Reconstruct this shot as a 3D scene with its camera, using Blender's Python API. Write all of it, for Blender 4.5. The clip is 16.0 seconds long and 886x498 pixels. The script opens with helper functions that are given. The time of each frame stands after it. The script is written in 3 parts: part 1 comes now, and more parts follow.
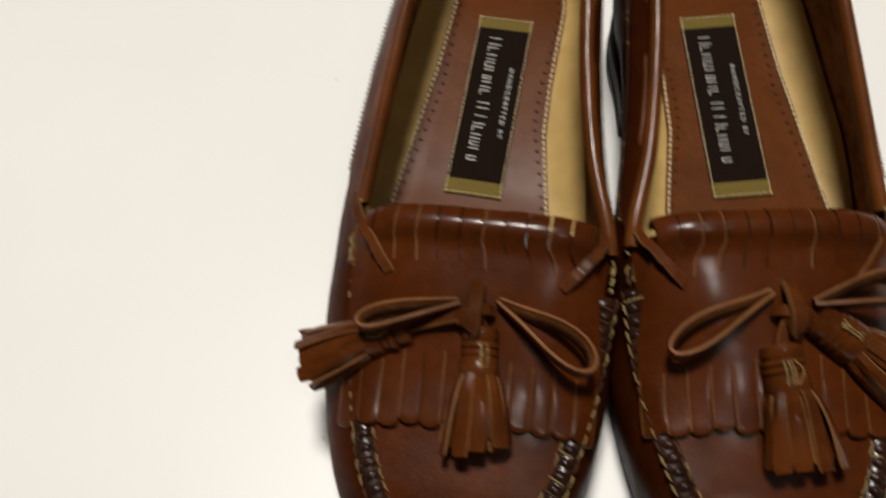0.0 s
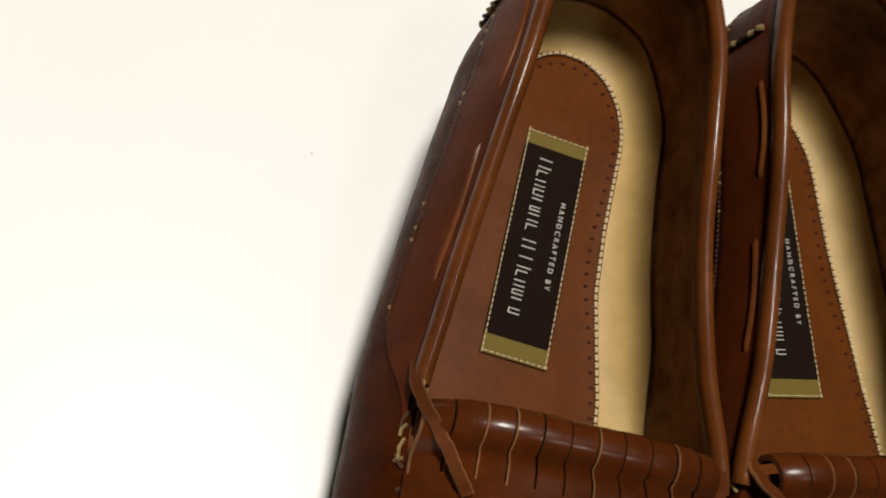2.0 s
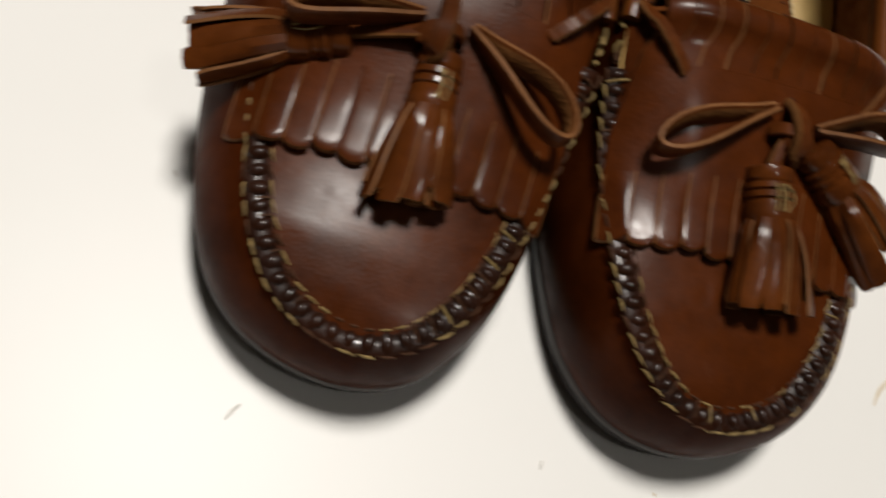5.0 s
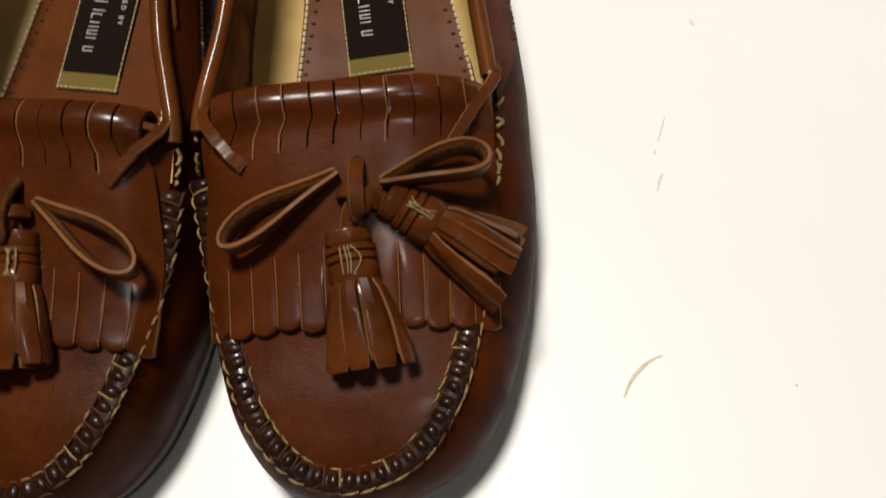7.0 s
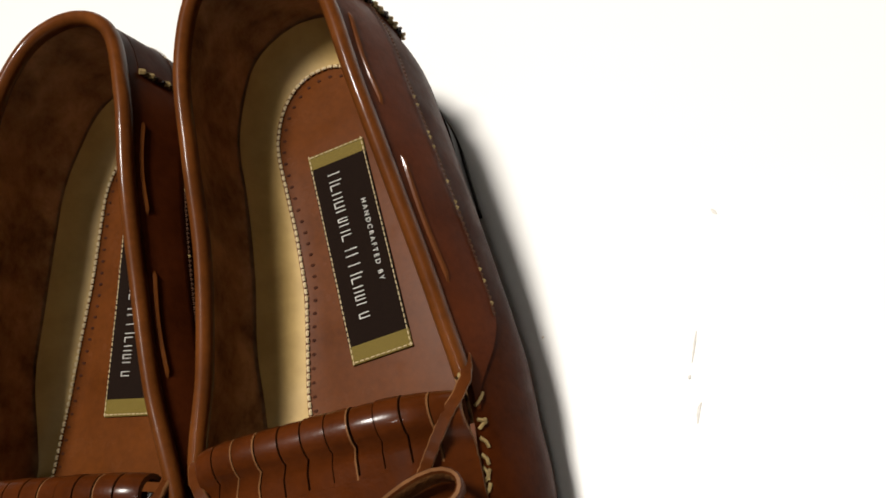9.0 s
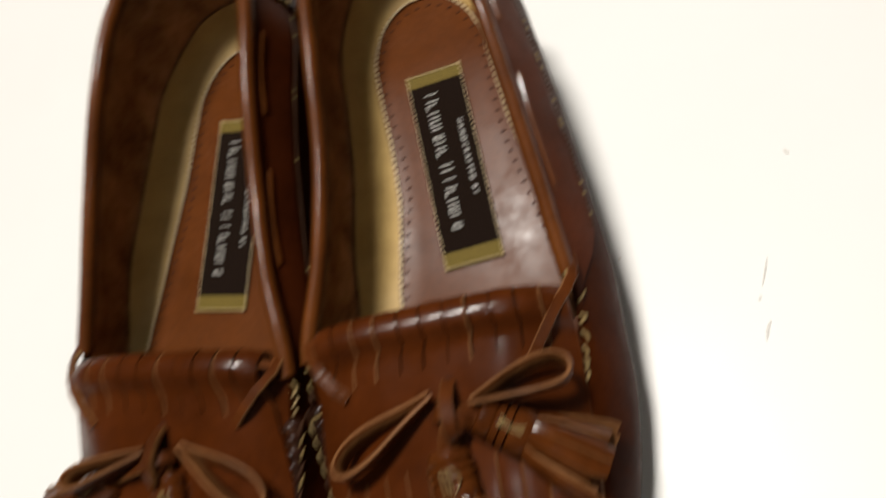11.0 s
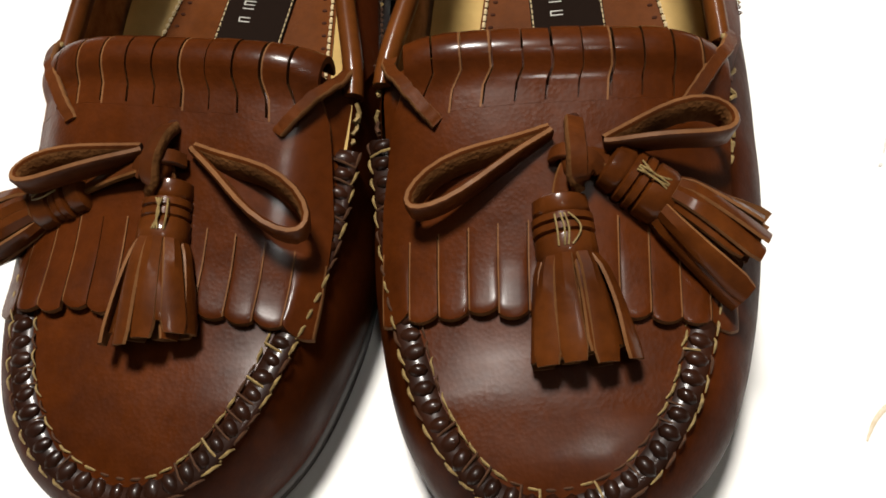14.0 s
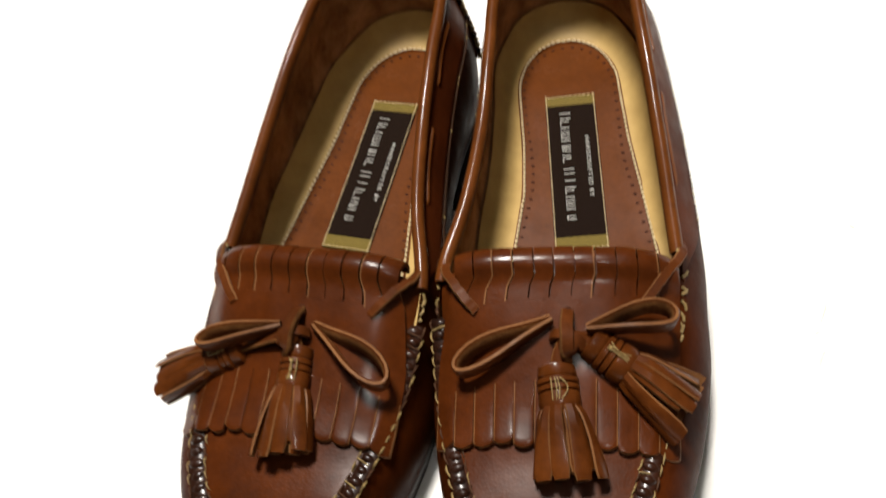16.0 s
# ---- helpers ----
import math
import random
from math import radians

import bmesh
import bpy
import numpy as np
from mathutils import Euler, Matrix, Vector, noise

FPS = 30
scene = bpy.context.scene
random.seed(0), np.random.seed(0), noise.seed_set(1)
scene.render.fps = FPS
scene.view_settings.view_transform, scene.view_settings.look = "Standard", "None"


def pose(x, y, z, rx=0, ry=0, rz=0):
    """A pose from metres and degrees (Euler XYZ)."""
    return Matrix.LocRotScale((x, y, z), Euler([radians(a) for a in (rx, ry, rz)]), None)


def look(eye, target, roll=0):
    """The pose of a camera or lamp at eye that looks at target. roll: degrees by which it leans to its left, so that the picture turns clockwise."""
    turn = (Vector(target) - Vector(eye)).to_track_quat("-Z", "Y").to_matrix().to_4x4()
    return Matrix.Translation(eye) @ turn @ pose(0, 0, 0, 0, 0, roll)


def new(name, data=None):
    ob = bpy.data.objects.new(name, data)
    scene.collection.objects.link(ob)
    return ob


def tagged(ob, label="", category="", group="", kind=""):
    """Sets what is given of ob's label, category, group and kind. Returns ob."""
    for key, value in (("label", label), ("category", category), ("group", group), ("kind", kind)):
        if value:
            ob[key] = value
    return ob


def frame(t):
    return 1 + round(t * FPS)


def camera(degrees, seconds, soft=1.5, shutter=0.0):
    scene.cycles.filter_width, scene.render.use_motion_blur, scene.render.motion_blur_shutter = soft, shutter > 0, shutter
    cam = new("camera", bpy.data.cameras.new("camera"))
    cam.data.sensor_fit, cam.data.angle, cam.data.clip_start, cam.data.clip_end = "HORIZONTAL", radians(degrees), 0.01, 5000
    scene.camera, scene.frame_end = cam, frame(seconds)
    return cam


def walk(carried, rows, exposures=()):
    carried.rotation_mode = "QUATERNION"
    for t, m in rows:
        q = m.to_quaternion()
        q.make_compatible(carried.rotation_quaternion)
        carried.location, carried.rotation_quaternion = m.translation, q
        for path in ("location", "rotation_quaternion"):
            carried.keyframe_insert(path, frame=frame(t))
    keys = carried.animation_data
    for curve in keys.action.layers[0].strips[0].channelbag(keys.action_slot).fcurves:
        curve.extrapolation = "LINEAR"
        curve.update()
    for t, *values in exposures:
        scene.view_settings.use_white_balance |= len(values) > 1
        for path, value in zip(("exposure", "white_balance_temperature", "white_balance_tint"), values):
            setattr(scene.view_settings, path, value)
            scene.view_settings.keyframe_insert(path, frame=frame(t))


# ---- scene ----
cam = camera(52.0, 16.0, 1.7, 0.5)
PATH = [
    (0, (-0.041, -0.054, 0.341), (-0.171, 0.924, -1.399), -4.7),
    (0.5, (-0.098, -0.029, 0.352), (-0.056, 0.97, -1.381), 7.1),
    (1, (-0.13, 0.01, 0.347), (0.146, 0.968, -1.387), 21.9),
    (1.5, (-0.154, 0.033, 0.325), (0.245, 0.988, -1.386), 28.5),
    (2, (-0.155, 0.034, 0.291), (0.337, 0.992, -1.394), 34.1),
    (2.5, (-0.165, 0.003, 0.273), (0.307, 0.973, -1.411), 36.3),
    (3, (-0.16, -0.023, 0.255), (0.306, 0.956, -1.425), 38.7),
    (3.5, (-0.152, -0.05, 0.245), (0.263, 0.955, -1.433), 38.3),
    (4, (-0.138, -0.069, 0.241), (0.29, 0.904, -1.453), 40.2),
    (4.5, (-0.118, -0.08, 0.237), (0.306, 0.859, -1.477), 40.4),
    (5, (-0.081, -0.079, 0.248), (0.319, 0.832, -1.487), 36.4),
    (5.2, (-0.06, -0.08, 0.255), (0.325, 0.854, -1.471), 32.5),
    (7.3, (0.11, -0.036, 0.303), (-0.127, 0.798, -1.499), -17.1),
    (7.5, (0.118, -0.029, 0.307), (-0.185, 0.804, -1.486), -22.0),
    (8, (0.145, -0.002, 0.311), (-0.32, 0.854, -1.435), -34.1),
    (8.5, (0.166, 0.019, 0.312), (-0.388, 0.907, -1.392), -40.2),
    (8.7, (0.176, 0.032, 0.306), (-0.417, 0.962, -1.363), -41.5),
    (10.8, (0.146, 0.029, 0.313), (-0.394, 0.91, -1.4), -39.1),
    (11, (0.135, -0.001, 0.328), (-0.404, 0.903, -1.373), -36.4),
    (11.5, (0.098, -0.056, 0.346), (-0.413, 0.856, -1.359), -30.2),
    (12, (0.079, -0.1, 0.346), (-0.362, 0.832, -1.367), -24.2),
    (12.5, (0.064, -0.107, 0.312), (-0.295, 0.889, -1.385), -18.6),
    (13, (0.051, -0.095, 0.269), (-0.237, 0.943, -1.416), -12.3),
    (13.5, (0.054, -0.078, 0.247), (-0.192, 0.979, -1.434), -9.4),
    (14, (0.05, -0.058, 0.243), (-0.195, 0.999, -1.436), -9.5),
    (14.5, (0.052, -0.063, 0.247), (-0.209, 1.01, -1.421), -9.4),
    (15, (0.062, -0.076, 0.278), (-0.255, 1.05, -1.344), -11.0),
    (15.5, (0.071, -0.086, 0.307), (-0.305, 1.06, -1.288), -12.6),
    (16, (0.082, -0.098, 0.345), (-0.36, 1.103, -1.192), -14.4),
]
EXPOSURES = [(0, -0.66), (0.5, -0.63), (1, -0.65), (1.8, -0.54), (2.5, -0.35), (3.5, -0.38), (4.3, -0.5), (5.2, -0.65), (7.3, -0.35), (8, -0.22), (8.7, -0.22), (11, -0.38), (11.5, -0.7), (12, -0.76), (12.5, -0.55), (13.2, -0.28), (14, -0.05), (15, 0.06), (16, 0.12)]
walk(cam, [(t, look(eye, target, roll)) for t, eye, target, roll in PATH], EXPOSURES)

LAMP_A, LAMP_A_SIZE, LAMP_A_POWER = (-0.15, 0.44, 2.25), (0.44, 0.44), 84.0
# B is an unseen extra, set for glints on the kiltie and toes
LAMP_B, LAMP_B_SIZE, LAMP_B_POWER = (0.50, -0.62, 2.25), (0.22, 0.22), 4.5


# ---------- light ----------
world = bpy.data.worlds.new("world")
scene.world = world
world.use_nodes = True
wbg = world.node_tree.nodes["Background"]
wbg.inputs[0].default_value = (1.0, 0.93, 0.86, 1)
wbg.inputs[1].default_value = 0.008


# ---------- materials ----------
def mat_base(name, rough=0.5, metal=0.0, coat=0.0, coat_rough=0.1, spec=0.5):
    m = bpy.data.materials.new(name)
    m.use_nodes = True
    nt = m.node_tree
    b = nt.nodes["Principled BSDF"]
    b.inputs["Roughness"].default_value = rough
    b.inputs["Metallic"].default_value = metal
    b.inputs["Coat Weight"].default_value = coat
    b.inputs["Coat Roughness"].default_value = coat_rough
    b.inputs["Specular IOR Level"].default_value = spec
    return m, nt, b


def tex_noise(nt, scale, detail=3.0, rough=0.55, stretch=(1, 1, 1)):
    co = nt.nodes.new("ShaderNodeTexCoord")
    mp = nt.nodes.new("ShaderNodeMapping")
    mp.inputs["Scale"].default_value = stretch
    n = nt.nodes.new("ShaderNodeTexNoise")
    n.inputs["Scale"].default_value = scale
    n.inputs["Detail"].default_value = detail
    n.inputs["Roughness"].default_value = rough
    nt.links.new(co.outputs["Object"], mp.inputs["Vector"])
    nt.links.new(mp.outputs[0], n.inputs["Vector"])
    return n


def ramp(nt, src, stops):
    r = nt.nodes.new("ShaderNodeValToRGB")
    els = r.color_ramp.elements
    while len(els) < len(stops):
        els.new(0.5)
    for e, (p, c) in zip(els, stops):
        e.position, e.color = p, (*c, 1)
    nt.links.new(src, r.inputs[0])
    return r


def mixed(nt, fac, a, b, mode="MIX"):
    m = nt.nodes.new("ShaderNodeMix")
    m.data_type, m.blend_type = "RGBA", mode
    for val, sock in ((fac, m.inputs[0]), (a, m.inputs[6]), (b, m.inputs[7])):
        if isinstance(val, bpy.types.NodeSocket):
            nt.links.new(val, sock)
        elif isinstance(val, (int, float)):
            sock.default_value = val
        else:
            sock.default_value = (*val, 1)
    return m.outputs[2]


def bumped(nt, b, parts):
    """parts: (height socket, strength, distance)"""
    last = None
    for h, s, d in parts:
        n = nt.nodes.new("ShaderNodeBump")
        n.inputs["Strength"].default_value = s
        n.inputs["Distance"].default_value = d
        nt.links.new(h, n.inputs["Height"])
        if last:
            nt.links.new(last, n.inputs["Normal"])
        last = n.outputs[0]
    nt.links.new(last, b.inputs["Normal"])


def leather(name, dark, mid, light, rough=0.3, coat=0.5, grain=0.25, coat_rough=0.12, spec=0.22):
    m, nt, b = mat_base(name, rough, 0, coat * 0.5, coat_rough, spec)
    big = tex_noise(nt, 34, 5, 0.68)
    small = tex_noise(nt, 420, 4, 0.6)
    c1 = ramp(nt, big.outputs[0], [(0.3, dark), (0.5, mid), (0.72, light)])
    c2 = ramp(nt, small.outputs[0], [(0.3, (0.72, 0.72, 0.72)), (0.6, (1, 1, 1))])
    nt.links.new(mixed(nt, 0.55, c1.outputs[0], c2.outputs[0], "MULTIPLY"), b.inputs["Base Color"])
    rr = nt.nodes.new("ShaderNodeMapRange")
    rr.inputs[1].default_value, rr.inputs[2].default_value = 0.32, 0.68
    rr.inputs[3].default_value, rr.inputs[4].default_value = rough - 0.07, rough + 0.16
    worn = tex_noise(nt, 85, 5, 0.7)
    nt.links.new(worn.outputs[0], rr.inputs[0])
    nt.links.new(rr.outputs[0], b.inputs["Roughness"])
    cr = nt.nodes.new("ShaderNodeMapRange")
    cr.inputs[1].default_value, cr.inputs[2].default_value = 0.35, 0.65
    cr.inputs[3].default_value, cr.inputs[4].default_value = coat_rough * 0.75, coat_rough * 1.5
    nt.links.new(worn.outputs[0], cr.inputs[0])
    nt.links.new(cr.outputs[0], b.inputs["Coat Roughness"])
    cw = nt.nodes.new("ShaderNodeMapRange")
    cw.inputs[1].default_value, cw.inputs[2].default_value = 0.35, 0.6
    cw.inputs[3].default_value, cw.inputs[4].default_value = coat * 0.55, coat * 0.3
    nt.links.new(worn.outputs[0], cw.inputs[0])
    nt.links.new(cw.outputs[0], b.inputs["Coat Weight"])
    vor = nt.nodes.new("ShaderNodeTexVoronoi")
    vor.inputs["Scale"].default_value = 900
    co = nt.nodes.new("ShaderNodeTexCoord")
    nt.links.new(co.outputs["Object"], vor.inputs["Vector"])
    wr = tex_noise(nt, 130, 3, 0.6, (1, 0.45, 1))
    bumped(nt, b, [(wr.outputs[0], 0.14, 0.0007), (vor.outputs[0], grain * 0.5, 0.00014), (small.outputs[0], grain * 0.5, 0.00016)])
    return m


M_LEATHER = leather("brown_leather", (0.026, 0.0053, 0.0008), (0.044, 0.0090, 0.0014), (0.068, 0.0142, 0.0022), 0.44, 0.12, 0.3, 0.16, 0.02)
M_PLUG = leather("vamp_leather", (0.038, 0.0083, 0.0012), (0.061, 0.0135, 0.0019), (0.088, 0.0198, 0.0028), 0.36, 0.75, 0.8, 0.19, 0.05)
M_KILT = leather("kiltie_leather", (0.039, 0.0085, 0.0013), (0.063, 0.0139, 0.0020), (0.091, 0.0203, 0.0030), 0.36, 0.9, 0.8, 0.17, 0.05)
M_COLLAR = leather("collar_leather", (0.066, 0.0180, 0.0032), (0.098, 0.0275, 0.0048), (0.140, 0.0410, 0.0074), 0.40, 0.7, 0.3, 0.13, 0.07)
M_BAND = leather("collar_panel_leather", (0.048, 0.0102, 0.0024), (0.070, 0.0150, 0.0034), (0.095, 0.0205, 0.0046), 0.42, 0.1, 0.25, 0.2, 0.04)
M_LACE = leather("lace_leather", (0.040, 0.0100, 0.0018), (0.074, 0.0188, 0.0034), (0.115, 0.0300, 0.0056), 0.46, 0.25, 0.6, 0.18, 0.08)
M_TASSEL = leather("tassel_leather", (0.038, 0.0090, 0.0014), (0.076, 0.0192, 0.0030), (0.120, 0.0325, 0.0054), 0.36, 0.8, 0.4, 0.13, 0.07)
M_SOCK = leather("insole_leather", (0.075, 0.0200, 0.0030), (0.094, 0.0255, 0.0039), (0.112, 0.0308, 0.0048), 0.46, 0.45, 0.1, 0.2, 0.04)
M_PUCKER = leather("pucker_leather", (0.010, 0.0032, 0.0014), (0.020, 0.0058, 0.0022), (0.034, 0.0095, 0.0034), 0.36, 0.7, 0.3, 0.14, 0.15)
M_RAW = leather("raw_suede_side", (0.055, 0.0210, 0.0060), (0.125, 0.0500, 0.0150), (0.220, 0.0950, 0.0300), 0.92, 0.0, 2.6, 0.3, 0.08)
# raw cut edges; also paints the light caught beside the slits
M_EDGE = leather("raw_edge_and_edge_light", (0.10, 0.0400, 0.0130), (0.165, 0.0690, 0.0235), (0.23, 0.1020, 0.0375), 0.6, 0.1, 0.8, 0.3, 0.12)


def plain(name, a, b2, scale, rough, bump=0.2, dist=0.0004, spec=0.5, coat=0.0):
    m, nt, b = mat_base(name, rough, 0, coat, 0.2, spec)
    n = tex_noise(nt, scale, 4, 0.65)
    c = ramp(nt, n.outputs[0], [(0.32, a), (0.68, b2)])
    nt.links.new(c.outputs[0], b.inputs["Base Color"])
    n2 = tex_noise(nt, scale * 7, 3, 0.6)
    bumped(nt, b, [(n.outputs[0], bump, dist), (n2.outputs[0], bump, dist * 0.4)])
    return m


M_SUEDE = plain("suede_lining", (0.17, 0.078, 0.030), (0.46, 0.240, 0.108), 70, 0.95, 0.7, 0.0007, 0.15)
M_TAN = plain("tan_insole_cushion", (0.38, 0.246, 0.083), (0.48, 0.322, 0.114), 60, 0.5, 0.2, 0.0004, 0.22)
M_SOLE = plain("dark_sole_rubber", (0.007, 0.0055, 0.005), (0.016, 0.012, 0.010), 150, 0.5, 0.2, 0.0003, 0.15)
M_WELT = plain("dark_brown_sole_edge", (0.011, 0.006, 0.004), (0.022, 0.011, 0.007), 150, 0.4, 0.2, 0.0003, 0.2, 0.1)
M_THREAD = plain("cream_thread", (0.5, 0.38, 0.2), (0.68, 0.55, 0.34), 700, 0.8, 0.5, 0.0003, 0.2)
M_DARKTHREAD = plain("brown_thread", (0.04, 0.017, 0.008), (0.075, 0.032, 0.014), 700, 0.75, 0.5, 0.0003, 0.2)
M_WAXTHREAD = plain("tan_waxed_thread", (0.13, 0.083, 0.030), (0.32, 0.222, 0.085), 600, 0.6, 0.5, 0.0003, 0.3)
# dark colour standing in for the shade inside a hole
M_HOLE_SHADE = plain("hole_shade", (0.03, 0.009, 0.004), (0.05, 0.015, 0.006), 300, 0.8, 0.1, 0.0002, 0.1)
M_SILVER = plain("silver_print", (0.38, 0.36, 0.32), (0.55, 0.53, 0.48), 300, 0.45, 0.1, 0.0001)


def woven(name, a, b2, rough=0.75, spec=0.2):
    m, nt, b = mat_base(name, rough, 0, 0, 0.2, spec)
    co = nt.nodes.new("ShaderNodeTexCoord")
    w1 = nt.nodes.new("ShaderNodeTexWave")
    w2 = nt.nodes.new("ShaderNodeTexWave")
    w1.bands_direction, w2.bands_direction = "X", "Y"
    for w in (w1, w2):
        w.inputs["Scale"].default_value = 900
        w.inputs["Distortion"].default_value = 0.6
        nt.links.new(co.outputs["Object"], w.inputs["Vector"])
    mul = nt.nodes.new("ShaderNodeMath")
    mul.operation = "MULTIPLY"
    nt.links.new(w1.outputs[1], mul.inputs[0])
    nt.links.new(w2.outputs[1], mul.inputs[1])
    c = ramp(nt, mul.outputs[0], [(0.0, a), (0.8, b2)])
    nt.links.new(c.outputs[0], b.inputs["Base Color"])
    bumped(nt, b, [(mul.outputs[0], 0.4, 0.0002)])
    return m


M_LABEL = woven("dark_woven_label", (0.008, 0.0045, 0.003), (0.017, 0.009, 0.006), 0.9, 0.06)
M_GOLD = woven("olive_gold_weave", (0.10, 0.068, 0.008), (0.2, 0.14, 0.022), 0.6)


def white_top():
    m, nt, b = mat_base("white_laminate", 0.42, 0, 0, 0.2, 0.4)
    n = tex_noise(nt, 2.2, 5, 0.6)
    c = ramp(nt, n.outputs[0], [(0.3, (0.77, 0.76, 0.735)), (0.7, (0.83, 0.82, 0.80))])
    fine = tex_noise(nt, 75, 5, 0.7)
    spots = ramp(nt, fine.outputs[0], [(0.70, (1, 1, 1)), (0.80, (0.86, 0.82, 0.76))])
    nt.links.new(mixed(nt, 0.6, c.outputs[0], spots.outputs[0], "MULTIPLY"), b.inputs["Base Color"])
    bumped(nt, b, [(fine.outputs[0], 0.05, 0.0003)])
    return m


M_WHITE = white_top()
M_SCUFF = plain("brown_scuff", (0.55, 0.45, 0.3), (0.7, 0.62, 0.5), 500, 0.7, 0.3, 0.0002, 0.2)
M_GREYSCUFF = plain("grey_scuff", (0.58, 0.56, 0.52), (0.72, 0.7, 0.66), 500, 0.7, 0.3, 0.0002, 0.2)
# unseen walls and ceiling: dark paint keeps bounce out of the shadows
M_WALL = plain("wall_paint", (0.085, 0.076, 0.066), (0.11, 0.099, 0.086), 6, 0.9, 0.1, 0.001, 0.2)
M_CEIL = plain("ceiling_paint", (0.10, 0.094, 0.084), (0.13, 0.122, 0.109), 6, 0.9, 0.1, 0.001, 0.2)


# ---------- mesh helpers ----------
FLIP = 1.0  # -1 while the mirrored shoe is built


def mesh_of(name, verts, faces, material, smooth=True, second=None, marks=()):
    me = bpy.data.meshes.new(name)
    if FLIP < 0:
        verts = [(-x, y, z) for x, y, z in verts]
        faces = [tuple(reversed(f)) for f in faces]
    me.from_pydata([tuple(map(float, v)) for v in verts], [], faces)
    me.materials.append(material)
    if second:
        me.materials.append(second)
        for k in marks:
            me.polygons[k].material_index = 1
    if smooth:
        me.polygons.foreach_set("use_smooth", [True] * len(me.polygons))
        me.set_sharp_from_angle(angle=radians(44))
    me.update()
    return me


def part(name, geo, material, parent, label="", smooth=True, second=None, marks=()):
    ob = new(name, mesh_of(name, geo[0], geo[1], material, smooth, second, marks))
    ob.parent = parent
    if label:
        ob["label"] = label
    return ob


def merge(*geos):
    vs, fs = [], []
    for v, f in geos:
        o = len(vs)
        vs += list(v)
        fs += [tuple(i + o for i in q) for q in f]
    return vs, fs


def grid(rows, wrap_u=False, wrap_v=False, flip=False):
    """rows: list of rows of points"""
    nv, nu = len(rows), len(rows[0])
    vs = [p for r in rows for p in r]
    fs = []
    for j in range(nv if wrap_v else nv - 1):
        for i in range(nu if wrap_u else nu - 1):
            a, b = j * nu + i, j * nu + (i + 1) % nu
            c, d = ((j + 1) % nv) * nu + (i + 1) % nu, ((j + 1) % nv) * nu + i
            fs.append((a, d, c, b) if flip else (a, b, c, d))
    return vs, fs


def slab(top, thick):
    """A closed sheet: rows of top points, and the same lowered along z by thick."""
    nv, nu = len(top), len(top[0])
    bot = [[(p[0], p[1], p[2] - thick) for p in r] for r in top]
    vs = [p for r in top for p in r] + [p for r in bot for p in r]
    n = nv * nu
    fs = []
    for j in range(nv - 1):
        for i in range(nu - 1):
            a, b, c, d = j * nu + i, j * nu + i + 1, (j + 1) * nu + i + 1, (j + 1) * nu + i
            fs += [(a, b, c, d), (a + n, d + n, c + n, b + n)]
    ring = [j for j in range(nu)] + [j * nu + nu - 1 for j in range(1, nv)] + [(nv - 1) * nu + i for i in range(nu - 2, -1, -1)] + [j * nu for j in range(nv - 2, 0, -1)]
    for k, a in enumerate(ring):
        b = ring[(k + 1) % len(ring)]
        fs.append((b, a, a + n, b + n))
    return vs, fs


def catmull(pts, n, closed=False):
    """n samples a span."""
    pts = [Vector(p) for p in pts]
    m = len(pts)
    out = []
    for i in range(m if closed else m - 1):
        if closed:
            p0, p1, p2, p3 = (pts[(i + k - 1) % m] for k in range(4))
        else:
            p0, p1, p2, p3 = pts[max(i - 1, 0)], pts[i], pts[i + 1], pts[min(i + 2, m - 1)]
        for k in range(n):
            t = k / n
            out.append(0.5 * ((2 * p1) + (p2 - p0) * t + (2 * p0 - 5 * p1 + 4 * p2 - p3) * t * t + (3 * p1 - p0 - 3 * p2 + p3) * t**3))
    if not closed:
        out.append(pts[-1].copy())
    return out


def tube(path, ra, rb=None, sides=8, up=(0, 0, 1), closed=False, taper=None, caps=True):
    """A tube of half width ra across and rb along up."""
    rb = ra if rb is None else rb
    path = [Vector(p) for p in path]
    n = len(path)
    rows = []
    for i, p in enumerate(path):
        d = (path[(i + 1) % n] - path[i - 1]) if closed else (path[min(i + 1, n - 1)] - path[max(i - 1, 0)])
        d = d.normalized() if d.length > 1e-9 else Vector((0, 1, 0))
        u = Vector(up[i] if isinstance(up, list) else up)
        s = d.cross(u)
        s = s.normalized() if s.length > 1e-6 else Vector((1, 0, 0))
        u = s.cross(d).normalized()
        k = taper(i / max(n - 1, 1)) if taper else 1
        rows.append([p + s * (ra * k * math.cos(a)) + u * (rb * k * math.sin(a)) for a in (2 * math.pi * q / sides for q in range(sides))])
    vs, fs = grid(rows, wrap_u=True, wrap_v=closed, flip=True)
    if caps and not closed:
        fs += [tuple(range(sides)), tuple((n - 1) * sides + q for q in reversed(range(sides)))]
    return vs, fs


